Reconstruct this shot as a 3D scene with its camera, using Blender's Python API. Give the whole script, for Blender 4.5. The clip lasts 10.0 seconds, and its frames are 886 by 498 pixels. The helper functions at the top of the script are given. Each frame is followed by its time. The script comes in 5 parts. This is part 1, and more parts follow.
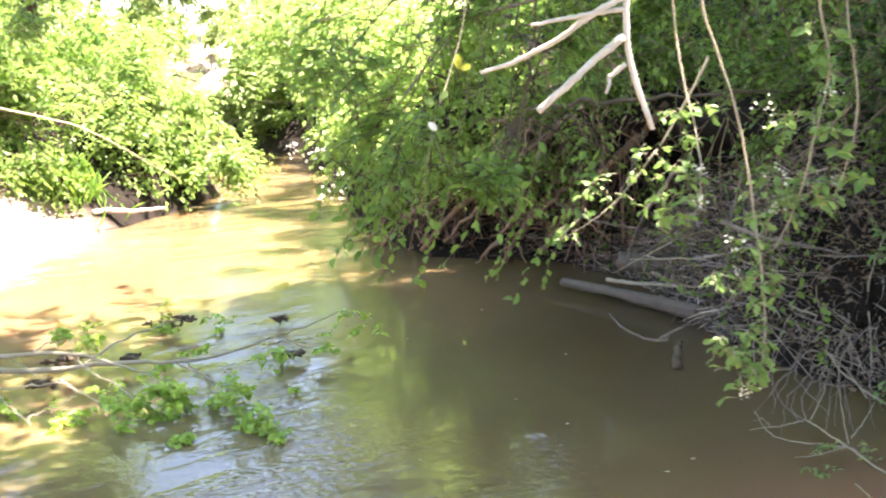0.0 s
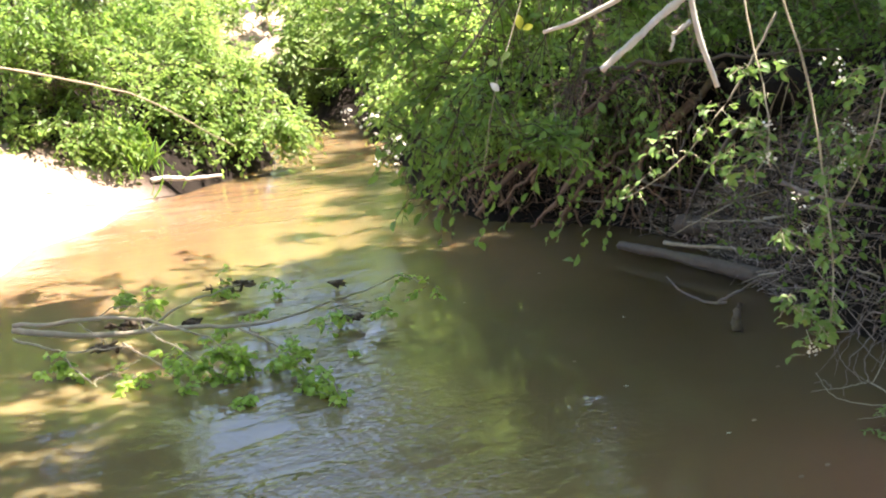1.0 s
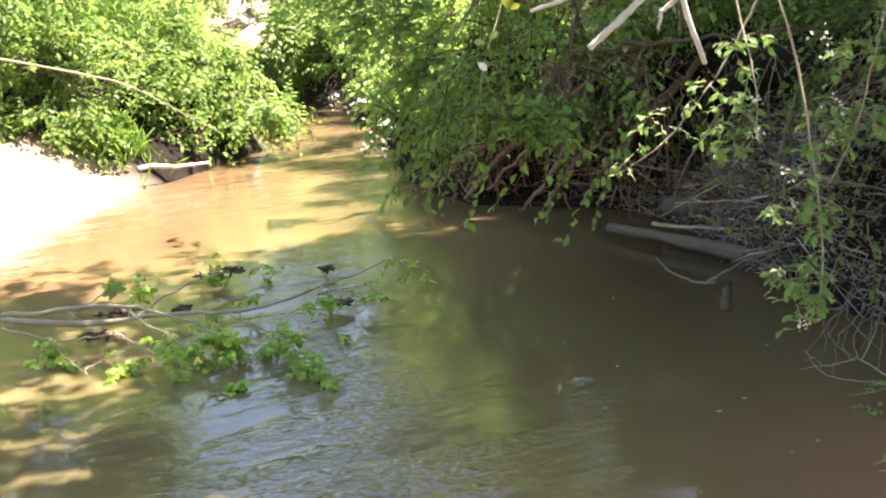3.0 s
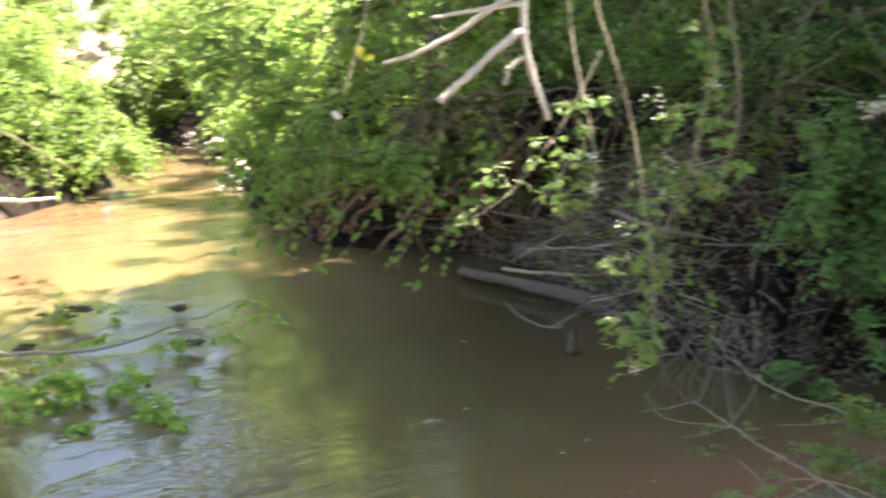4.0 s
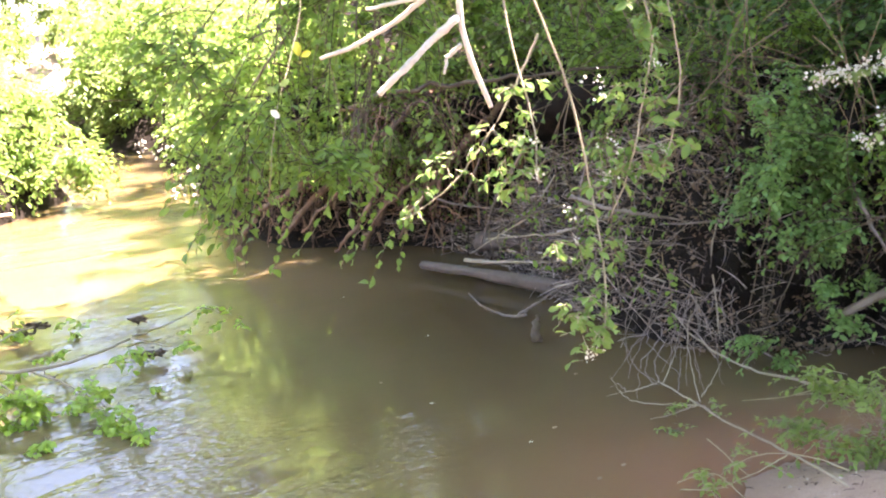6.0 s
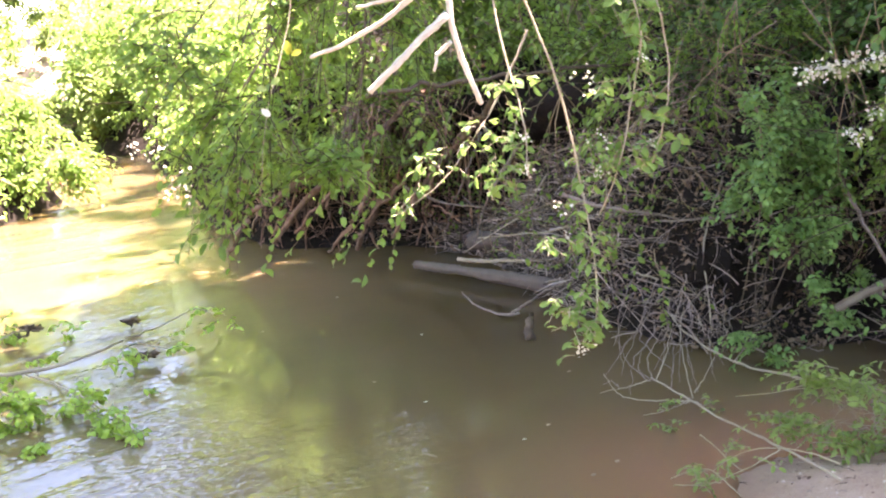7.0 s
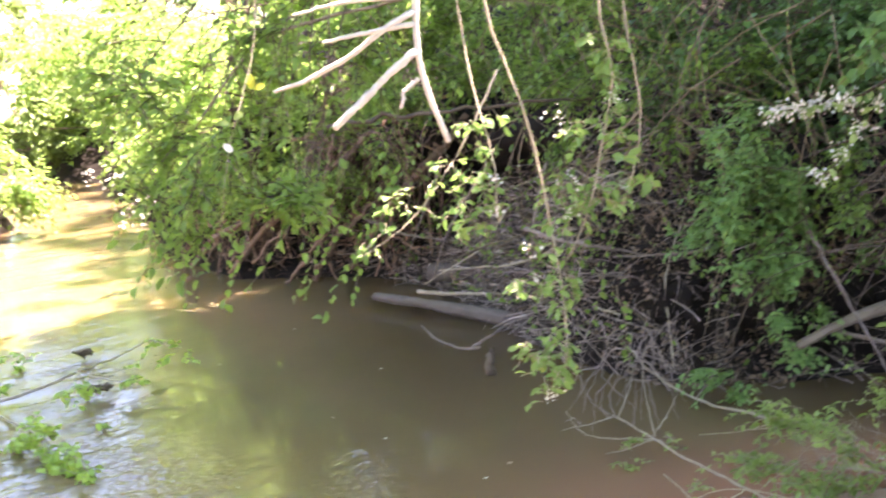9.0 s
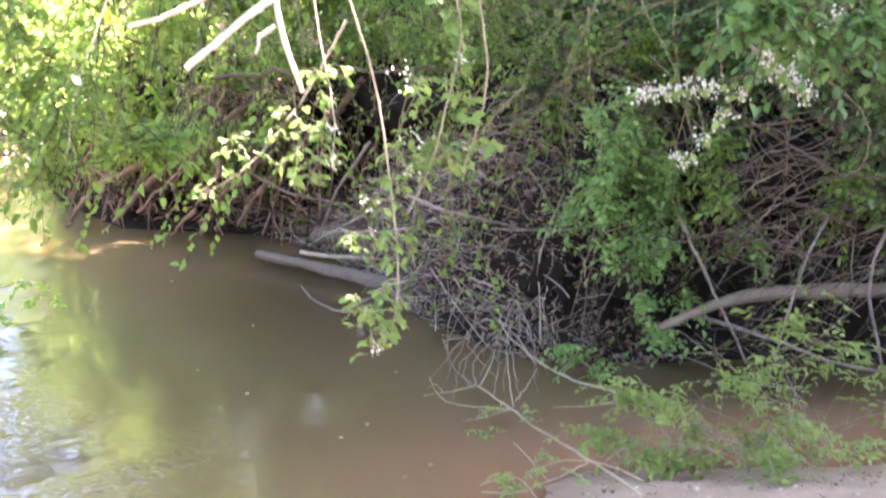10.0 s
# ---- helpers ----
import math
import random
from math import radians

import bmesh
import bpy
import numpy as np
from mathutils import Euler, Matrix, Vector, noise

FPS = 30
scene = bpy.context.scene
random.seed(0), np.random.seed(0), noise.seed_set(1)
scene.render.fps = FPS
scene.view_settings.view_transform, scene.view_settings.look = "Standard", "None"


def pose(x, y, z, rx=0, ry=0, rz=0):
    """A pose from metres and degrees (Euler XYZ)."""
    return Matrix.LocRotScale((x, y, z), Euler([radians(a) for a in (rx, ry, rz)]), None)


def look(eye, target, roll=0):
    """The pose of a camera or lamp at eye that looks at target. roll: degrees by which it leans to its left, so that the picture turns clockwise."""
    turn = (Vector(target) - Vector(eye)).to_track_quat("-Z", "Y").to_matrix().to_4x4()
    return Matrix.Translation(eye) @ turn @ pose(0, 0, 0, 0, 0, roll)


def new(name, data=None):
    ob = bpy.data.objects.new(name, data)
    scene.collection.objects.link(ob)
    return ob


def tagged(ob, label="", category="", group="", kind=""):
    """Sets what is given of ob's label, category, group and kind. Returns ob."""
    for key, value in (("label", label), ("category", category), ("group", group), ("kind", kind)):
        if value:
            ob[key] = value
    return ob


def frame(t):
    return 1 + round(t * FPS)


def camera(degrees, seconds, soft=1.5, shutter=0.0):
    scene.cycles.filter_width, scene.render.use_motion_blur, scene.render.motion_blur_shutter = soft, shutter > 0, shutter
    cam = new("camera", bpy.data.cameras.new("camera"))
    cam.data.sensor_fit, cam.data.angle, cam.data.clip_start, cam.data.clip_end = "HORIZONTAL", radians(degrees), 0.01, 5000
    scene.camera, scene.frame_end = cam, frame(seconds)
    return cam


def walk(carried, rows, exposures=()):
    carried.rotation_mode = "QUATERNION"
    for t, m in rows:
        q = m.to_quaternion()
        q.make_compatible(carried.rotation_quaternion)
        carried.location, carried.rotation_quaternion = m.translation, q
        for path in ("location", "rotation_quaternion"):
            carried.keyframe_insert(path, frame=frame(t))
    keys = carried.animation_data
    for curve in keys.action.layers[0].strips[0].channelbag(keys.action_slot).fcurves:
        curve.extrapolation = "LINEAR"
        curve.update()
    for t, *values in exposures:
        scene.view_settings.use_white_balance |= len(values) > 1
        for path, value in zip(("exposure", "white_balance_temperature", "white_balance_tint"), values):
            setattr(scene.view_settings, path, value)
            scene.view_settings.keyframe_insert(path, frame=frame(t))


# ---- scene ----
cam = camera(41.5, 10.0, 2.1, 0.5)
PATH = [
    (0, (0.553, 0.51, 1.779), (0.506, 2.478, 1.428), -3.0),
    (0.5, (0.509, 0.5, 1.786), (0.411, 2.466, 1.43), -3.5),
    (1, (0.523, 0.492, 1.769), (0.385, 2.446, 1.367), -3.9),
    (1.5, (0.535, 0.498, 1.769), (0.402, 2.453, 1.37), -5.1),
    (2, (0.53, 0.494, 1.757), (0.412, 2.446, 1.339), -5.1),
    (3.5, (0.517, 0.479, 1.755), (0.407, 2.43, 1.327), -4.0),
    (4, (0.535, 0.422, 1.779), (0.664, 2.383, 1.407), -2.1),
    (4.5, (0.582, 0.437, 1.774), (0.853, 2.379, 1.379), -3.5),
    (5, (0.593, 0.462, 1.769), (0.832, 2.409, 1.378), -4.5),
    (5.5, (0.584, 0.469, 1.768), (0.767, 2.423, 1.381), -5.0),
    (7, (0.588, 0.456, 1.759), (0.783, 2.409, 1.373), -5.5),
    (7.5, (0.591, 0.471, 1.748), (0.777, 2.416, 1.323), -5.9),
    (8, (0.592, 0.476, 1.749), (0.766, 2.424, 1.329), -6.3),
    (8.5, (0.568, 0.481, 1.758), (0.813, 2.422, 1.342), -6.3),
    (9, (0.576, 0.523, 1.78), (0.849, 2.474, 1.434), -4.6),
    (9.5, (0.638, 0.462, 1.778), (1.076, 2.385, 1.446), 0.3),
    (10, (0.726, 0.482, 1.734), (1.15, 2.396, 1.336), 0.3),
]
# camera and its way: a slow sway from the creek's far bend to the right bank
EXPOSE = 2.77
walk(cam, [(t, look(eye, target, roll)) for t, eye, target, roll in PATH],
     [(0.0, EXPOSE + 0.7, 6950, 20), (0.5, EXPOSE, 7000, 19), (1.0, EXPOSE - 0.15, 7000, 18), (2.2, EXPOSE - 0.15, 7000, 18), (3.5, EXPOSE, 7000, 18), (4.0, EXPOSE + 0.15, 7000, 18), (4.5, EXPOSE + 0.78, 7000, 21), (5.5, EXPOSE + 1.05, 7100, 28), (8.5, EXPOSE + 1.1, 7150, 32), (9.5, EXPOSE + 1.25, 6900, 29), (10.0, EXPOSE + 1.5, 6800, 35)])

# ---- sky and sun ----
SUN_TO = Vector((0.36, 0.05, 0.93)).normalized()
sky_world = bpy.data.worlds.new("sky")
scene.world = sky_world
sky_world.use_nodes = True
wn = sky_world.node_tree.nodes
wl = sky_world.node_tree.links
sky_tex = wn.new("ShaderNodeTexSky")
sky_tex.sky_type = "NISHITA"
sky_tex.sun_disc = False
sky_tex.sun_elevation = math.asin(SUN_TO.z)
sky_tex.sun_rotation = math.atan2(SUN_TO.x, SUN_TO.y)
wl.new(sky_tex.outputs[0], wn["Background"].inputs[0])
wn["Background"].inputs[1].default_value = 0.10

sun_data = bpy.data.lights.new("sun", "SUN")
sun_data.energy = 5.0
sun_data.angle = radians(0.53)
sun_data.color = (1.0, 0.94, 0.84)
sun_ob = new("sun", sun_data)
sun_ob.matrix_world = look(SUN_TO * 60, (0, 0, 0))


# ---- materials ----
def base_mat(name, rough=0.8, spec=0.3):
    m = bpy.data.materials.new(name)
    m.use_nodes = True
    nt = m.node_tree
    b = nt.nodes["Principled BSDF"]
    b.inputs["Roughness"].default_value = rough
    b.inputs["Specular IOR Level"].default_value = spec
    return m, nt, b


def add_noise(nt, scale, detail=6.0, rough=0.6, coord="Object", stretch=None, dist=0.0):
    tc = nt.nodes.new("ShaderNodeTexCoord")
    n = nt.nodes.new("ShaderNodeTexNoise")
    n.inputs["Scale"].default_value = scale
    n.inputs["Detail"].default_value = detail
    n.inputs["Roughness"].default_value = rough
    n.inputs["Distortion"].default_value = dist
    if stretch:
        mp = nt.nodes.new("ShaderNodeMapping")
        mp.inputs["Scale"].default_value = stretch
        nt.links.new(tc.outputs[coord], mp.inputs[0])
        nt.links.new(mp.outputs[0], n.inputs["Vector"])
    else:
        nt.links.new(tc.outputs[coord], n.inputs["Vector"])
    return n.outputs["Fac"]


def ramp(nt, fac, stops):
    r = nt.nodes.new("ShaderNodeValToRGB")
    els = r.color_ramp.elements
    while len(els) < len(stops):
        els.new(0.5)
    for e, (p, c) in zip(els, stops):
        e.position = p
        e.color = (*c, 1)
    nt.links.new(fac, r.inputs[0])
    return r.outputs[0]


def mix_rgb(nt, fac, a, b, mode="MIX"):
    m = nt.nodes.new("ShaderNodeMix")
    m.data_type = "RGBA"
    m.blend_type = mode
    for sock, v in ((m.inputs[0], fac), (m.inputs[6], a), (m.inputs[7], b)):
        if isinstance(v, (int, float)):
            sock.default_value = v
        elif isinstance(v, tuple):
            sock.default_value = (*v, 1)
        else:
            nt.links.new(v, sock)
    return m.outputs[2]


def maths(nt, op, a, b=0.0):
    m = nt.nodes.new("ShaderNodeMath")
    m.operation = op
    for sock, v in ((m.inputs[0], a), (m.inputs[1], b)):
        if isinstance(v, (int, float)):
            sock.default_value = v
        else:
            nt.links.new(v, sock)
    return m.outputs[0]


def add_bump(nt, b, height, strength=0.5, distance=0.02):
    u = nt.nodes.new("ShaderNodeBump")
    u.inputs["Strength"].default_value = strength
    u.inputs["Distance"].default_value = distance
    nt.links.new(height, u.inputs["Height"])
    nt.links.new(u.outputs[0], b.inputs["Normal"])
    return u


def leaf_mat(name, dark, light, glow, rough=0.45, through_fac=0.4):
    """Leaves: each its own shade, gloss on top and light coming through."""
    m, nt, b = base_mat(name, rough, 0.35)
    geo = nt.nodes.new("ShaderNodeNewGeometry")
    big = add_noise(nt, 1.3, 3)
    info = nt.nodes.new("ShaderNodeObjectInfo")
    lot = maths(nt, "FRACT", maths(nt, "ADD", geo.outputs["Random Per Island"], info.outputs["Random"]))
    pick = maths(nt, "ADD", maths(nt, "MULTIPLY", lot, 0.65),
                 maths(nt, "MULTIPLY", big, 0.35))
    col = ramp(nt, pick, [(0.12, dark), (0.55, tuple((a + c) / 2 for a, c in zip(dark, light))), (0.9, light)])
    fine = add_noise(nt, 60, 4)
    col = mix_rgb(nt, 0.25, col, ramp(nt, fine, [(0.3, dark), (0.7, light)]))
    nt.links.new(col, b.inputs["Base Color"])
    tr = nt.nodes.new("ShaderNodeBsdfTranslucent")
    nt.links.new(mix_rgb(nt, 0.55, col, glow), tr.inputs[0])
    mx = nt.nodes.new("ShaderNodeMixShader")
    mx.inputs[0].default_value = through_fac
    nt.links.new(b.outputs[0], mx.inputs[1])
    nt.links.new(tr.outputs[0], mx.inputs[2])
    nt.links.new(mx.outputs[0], nt.nodes["Material Output"].inputs[0])
    return m


def wood_mat(name, dark, light, scale=14.0, rough=0.85, bump=0.5):
    m, nt, b = base_mat(name, rough, 0.2)
    geo = nt.nodes.new("ShaderNodeNewGeometry")
    n1 = add_noise(nt, scale, 8, 0.7)
    n2 = add_noise(nt, scale * 9, 4, 0.6)
    f = maths(nt, "ADD", maths(nt, "MULTIPLY", n1, 0.6), maths(nt, "MULTIPLY", n2, 0.2))
    f = maths(nt, "ADD", f, maths(nt, "MULTIPLY", maths(nt, "SUBTRACT", geo.outputs["Random Per Island"], 0.4), 0.6))
    nt.links.new(ramp(nt, f, [(0.3, dark), (0.75, light)]), b.inputs["Base Color"])
    add_bump(nt, b, f, bump, 0.006)
    return m


LEAF_BANK = leaf_mat("leaf_bank", (0.038, 0.095, 0.022), (0.20, 0.33, 0.072), (0.38, 0.60, 0.10), 0.42, 0.5)
LEAF_OVER = leaf_mat("leaf_over", (0.07, 0.155, 0.035), (0.275, 0.43, 0.11), (0.50, 0.72, 0.16), 0.4, 0.6)
# Lighter than LEAF_BANK: sunlight on the far leaves put into their colour.
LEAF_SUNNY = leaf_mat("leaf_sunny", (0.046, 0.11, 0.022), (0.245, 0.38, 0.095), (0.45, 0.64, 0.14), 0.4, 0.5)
# Darker leaf copy: shade of the right bank put into its colour.
LEAF_SHADED = leaf_mat("leaf_shaded", (0.034, 0.09, 0.026), (0.125, 0.24, 0.07), (0.20, 0.40, 0.10), 0.4, 0.35)
LEAF_FRESH = leaf_mat("leaf_fresh", (0.08, 0.19, 0.03), (0.20, 0.36, 0.06), (0.38, 0.58, 0.07))
LEAF_BUSH = leaf_mat("leaf_bush", (0.075, 0.18, 0.055), (0.24, 0.40, 0.125), (0.36, 0.58, 0.15))
LEAF_LIMB = leaf_mat("leaf_limb", (0.14, 0.28, 0.04), (0.42, 0.60, 0.11), (0.62, 0.80, 0.13))
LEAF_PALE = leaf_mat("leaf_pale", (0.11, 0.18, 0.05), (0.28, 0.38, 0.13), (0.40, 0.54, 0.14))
LEAF_SPIT = leaf_mat("leaf_spit", (0.08, 0.15, 0.035), (0.24, 0.34, 0.09), (0.40, 0.54, 0.12))
LEAF_VINE = leaf_mat("leaf_vine", (0.055, 0.125, 0.032), (0.19, 0.31, 0.085), (0.29, 0.47, 0.11), .45, .4)
LEAF_YELLOW = leaf_mat("leaf_yellow", (0.22, 0.26, 0.03), (0.42, 0.42, 0.05), (0.6, 0.55, 0.05))
LEAF_DRY = leaf_mat("leaf_dry", (0.07, 0.042, 0.027), (0.34, 0.25, 0.18), (0.36, 0.24, 0.12), 0.7, 0.2)
PETAL = leaf_mat("petal", (0.50, 0.48, 0.40), (0.72, 0.72, 0.66), (0.7, 0.7, 0.6), 0.6, 0.3)
BARK = wood_mat("bark", (0.05, 0.038, 0.028), (0.17, 0.13, 0.095))
BARK_DEAD = wood_mat("bark_dead", (0.34, 0.32, 0.28), (0.72, 0.70, 0.66), 20)
BARK_STEM = wood_mat("bark_stem", (0.20, 0.165, 0.12), (0.46, 0.41, 0.31), 24)
TWIG_GREY = wood_mat("twig_grey", (0.026, 0.020, 0.016), (0.40, 0.325, 0.28), 18)
TWIG_PALE = wood_mat("twig_pale", (0.10, 0.080, 0.068), (0.58, 0.485, 0.43), 20)
ROOT = wood_mat("root", (0.028, 0.017, 0.012), (0.38, 0.245, 0.17), 16)
PEBBLE = wood_mat("pebble", (0.12, 0.085, 0.065), (0.62, 0.52, 0.45), 30)
STRAW = wood_mat("straw", (0.26, 0.23, 0.14), (0.55, 0.50, 0.34), 24)
STEM_BROWN = wood_mat("stem_brown", (0.06, 0.045, 0.030), (0.36, 0.285, 0.19), 20)
DRIFT = wood_mat("drift", (0.026, 0.021, 0.018), (0.125, 0.104, 0.088), 9, 0.9, 1.0)

# Lighter copy of DRIFT for the fallen log, sunlight put into its colour.
DRIFT_SUNLIT = wood_mat("drift_sunlit", (0.05, 0.04, 0.03), (0.20, 0.16, 0.12), 9, 0.9, 0.8)


def ground_material():
    """Sand and far glare where marked sandy; elsewhere crumbling soil, darkened for shade."""
    m, nt, b = base_mat("ground_soil", 0.95, 0.15)
    at = nt.nodes.new("ShaderNodeAttribute")
    at.attribute_name = "sandy"
    big, mid, fine = add_noise(nt, 0.9, 5), add_noise(nt, 9, 8, 0.7), add_noise(nt, 160, 4, 0.7)
    # Soil kept near black, shade between roots and litter put into its colour.
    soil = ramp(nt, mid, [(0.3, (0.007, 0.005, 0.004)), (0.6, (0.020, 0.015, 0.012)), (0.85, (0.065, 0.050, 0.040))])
    sand = ramp(nt, mid, [(0.3, (0.42, 0.30, 0.24)), (0.7, (0.60, 0.47, 0.39))])
    sand = mix_rgb(nt, 0.4, sand, ramp(nt, fine, [(0.35, (0.16, 0.11, 0.085)), (0.7, (0.6, 0.49, 0.41))]))
    sand = mix_rgb(nt, ramp(nt, add_noise(nt, 38, 5, 0.7), [(0.58, (0, 0, 0)), (0.72, (.75, .75, .75))]), sand, (0.12, 0.085, 0.065))
    sand = mix_rgb(nt, 0.3, sand, ramp(nt, big, [(0.35, (0.30, 0.20, 0.14)), (0.65, (0.52, 0.42, 0.33))]))
    sand = mix_rgb(nt, ramp(nt, add_noise(nt, 2.6, 6, 0.7), [(0.42, (0, 0, 0)), (0.65, (.5, .5, .5))]), sand, (0.22, 0.145, 0.11))
    wt = nt.nodes.new("ShaderNodeAttribute")
    wt.attribute_name = "wet"
    sand = mix_rgb(nt, maths(nt, "MULTIPLY", wt.outputs["Fac"], 0.75), sand, (0.27, 0.18, 0.135))
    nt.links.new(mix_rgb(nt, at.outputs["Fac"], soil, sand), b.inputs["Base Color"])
    h = maths(nt, "ADD", mid, maths(nt, "MULTIPLY", fine, 0.25))
    add_bump(nt, b, h, 0.8, 0.035)
    return m


def water_material():
    """Slow turbid water: brown silt below a smooth rippled face."""
    m, nt, b = base_mat("creek_water", 0.03, 0.5)
    b.inputs["IOR"].default_value = 1.333
    at = nt.nodes.new("ShaderNodeAttribute")
    at.attribute_name = "shallow"
    big = add_noise(nt, 0.55, 4, 0.5, stretch=(1.0, 0.6, 1.0))
    deep = ramp(nt, big, [(0.3, (0.115, 0.092, 0.042)), (0.5, (0.155, 0.118, 0.058)), (0.72, (0.195, 0.138, 0.072))])
    shoal = ramp(nt, big, [(0.3, (0.122, 0.072, 0.038)), (0.7, (0.178, 0.104, 0.058))])
    # Shade along the right bank is put into the water colour here.
    pool_shade = nt.nodes.new("ShaderNodeAttribute")
    pool_shade.attribute_name = "pool"
    deep = mix_rgb(nt, pool_shade.outputs["Fac"], deep, (0.046, 0.033, 0.017))
    brim = nt.nodes.new("ShaderNodeAttribute")
    brim.attribute_name = "brim"
    body = mix_rgb(nt, at.outputs["Fac"], deep, shoal)
    nt.links.new(mix_rgb(nt, brim.outputs["Fac"], body, (0.25, 0.130, 0.080)), b.inputs["Base Color"])
    rip = nt.nodes.new("ShaderNodeAttribute")
    rip.attribute_name = "ripple"
    tc = nt.nodes.new("ShaderNodeTexCoord")

    def crests(scale, along, across, detail, dist):
        """Waves whose crests run slantwise across the creek."""
        mp = nt.nodes.new("ShaderNodeMapping")
        mp.vector_type = "TEXTURE"
        mp.inputs["Rotation"].default_value = (0, 0, radians(28))
        mp.inputs["Scale"].default_value = (along, across, 1.0)
        n = nt.nodes.new("ShaderNodeTexNoise")
        n.inputs["Scale"].default_value = scale
        n.inputs["Detail"].default_value = detail
        n.inputs["Distortion"].default_value = dist
        nt.links.new(tc.outputs["Object"], mp.inputs[0])
        nt.links.new(mp.outputs[0], n.inputs["Vector"])
        return n.outputs["Fac"]

    def add(*terms):
        out = terms[0]
        for t in terms[1:]:
            out = maths(nt, "ADD", out, t)
        return out

    patch = nt.nodes.new("ShaderNodeMapRange")
    patch.inputs["From Min"].default_value = 0.40
    patch.inputs["From Max"].default_value = 0.64
    nt.links.new(crests(1.5, 1.6, 0.5, 3.0, 0.4), patch.inputs["Value"])
    lively = maths(nt, "MULTIPLY", rip.outputs["Fac"], maths(nt, "ADD", maths(nt, "MULTIPLY", patch.outputs[0], 0.9), 0.15))
    swell = maths(nt, "MULTIPLY", crests(3.0, 1.3, 0.7, 2.0, 0.5), 0.004)
    wave = maths(nt, "MULTIPLY", crests(15.0, 1.0, 0.85, 1.0, 0.2), 0.017)
    chop = maths(nt, "MULTIPLY", crests(30.0, 1.0, 0.9, 0.0, 0.2), 0.0062)
    h = add(maths(nt, "MULTIPLY", add(swell, wave, chop), lively), maths(nt, "MULTIPLY", crests(6.0, 1.4, 0.7, 2.0, 0.3), 0.0008))
    add_bump(nt, b, h, 1.0, 1.0)
    # light spreads sideways in the silt below the face
    b.subsurface_method = "BURLEY"
    b.inputs["Subsurface Weight"].default_value = 0.75
    b.inputs["Subsurface Radius"].default_value = (1.0, 0.7, 0.35)
    b.inputs["Subsurface Scale"].default_value = 0.16
    return m


GROUND = ground_material()
WATER = water_material()


# ---- mesh helpers ----
rng = np.random.default_rng(7)


def mesh_np(name, v, f, mats, parent=None, label="", smooth=True, index=None):
    """One mesh object from arrays of corners and equal-sided faces."""
    v, f = np.asarray(v, np.float32).reshape(-1, 3), np.asarray(f, np.int32)
    n, k = f.shape
    me = bpy.data.meshes.new(name)
    me.vertices.add(len(v))
    me.vertices.foreach_set("co", v.ravel())
    me.loops.add(n * k)
    me.loops.foreach_set("vertex_index", f.ravel())
    me.polygons.add(n)
    me.polygons.foreach_set("loop_start", np.arange(0, n * k, k, dtype=np.int32))
    me.polygons.foreach_set("loop_total", np.full(n, k, np.int32))
    me.polygons.foreach_set("use_smooth", np.full(n, smooth))
    for m in (mats if isinstance(mats, (list, tuple)) else [mats]):
        me.materials.append(m)
    if index is not None:
        me.polygons.foreach_set("material_index", np.asarray(index, np.int32))
    me.update()
    me.validate()
    ob = new(name, me)
    if parent is not None:
        ob.parent = parent
        ob.matrix_parent_inverse = parent.matrix_world.inverted()
    if label:
        tagged(ob, label)
    return ob


def thing(name, at, label, category, group="", kind=""):
    e = new(name)
    e.empty_display_size = 0.1
    e.location = at
    e.matrix_world = Matrix.Translation(at)
    return tagged(e, label, category, group, kind)


def unit(a):
    return a / np.maximum(np.linalg.norm(a, axis=-1, keepdims=True), 1e-9)


def tubes(lines, radii, sides=5):
    """Tapered round stems along polylines, as (n, m, 3) points and (n, m) radii; returns corners and faces."""
    p = np.asarray(lines, float)
    r = np.asarray(radii, float)
    n, m, _ = p.shape
    t = unit(np.gradient(p, axis=1))
    ref = np.where(np.abs(t[..., 2:3]) > 0.8, np.array([1.0, 0.15, 0.0]), np.array([0.05, 0.1, 1.0]))
    u = unit(np.cross(t, ref))
    w = np.cross(t, u)
    a = np.linspace(0, 2 * np.pi, sides, endpoint=False)
    ring = u[:, :, None] * np.cos(a)[:, None] + w[:, :, None] * np.sin(a)[:, None]
    v = p[:, :, None] + ring * r[..., None, None]
    idx = np.arange(n * m * sides).reshape(n, m, sides)
    nxt = np.roll(idx, -1, axis=2)
    f = np.stack([idx[:, :-1], nxt[:, :-1], nxt[:, 1:], idx[:, 1:]], -1).reshape(-1, 4)
    return v.reshape(-1, 3), f


def joined(pieces):
    vs, fs, off = [], [], 0
    for v, f in pieces:
        vs.append(v), fs.append(f + off)
        off += len(v)
    return np.concatenate(vs), np.concatenate(fs)


def smooth_line(pts, m=16, wobble=0.0, gen=None):
    """A smooth line through a few points, with an uneven wander."""
    p = np.asarray(pts, float)
    d = np.r_[0, np.cumsum(np.linalg.norm(np.diff(p, axis=0), axis=1))]
    s = np.linspace(0, d[-1], m)
    q = np.stack([np.interp(s, d, p[:, k]) for k in range(3)], 1)
    for _ in range(2):
        q[1:-1] = 0.25 * q[:-2] + 0.5 * q[1:-1] + 0.25 * q[2:]
    if wobble:
        g = gen or rng
        j = g.normal(0, wobble, q.shape)
        j[0] = 0
        q = q + np.cumsum(j, 0) * 0.35 + j * 0.5
    return q


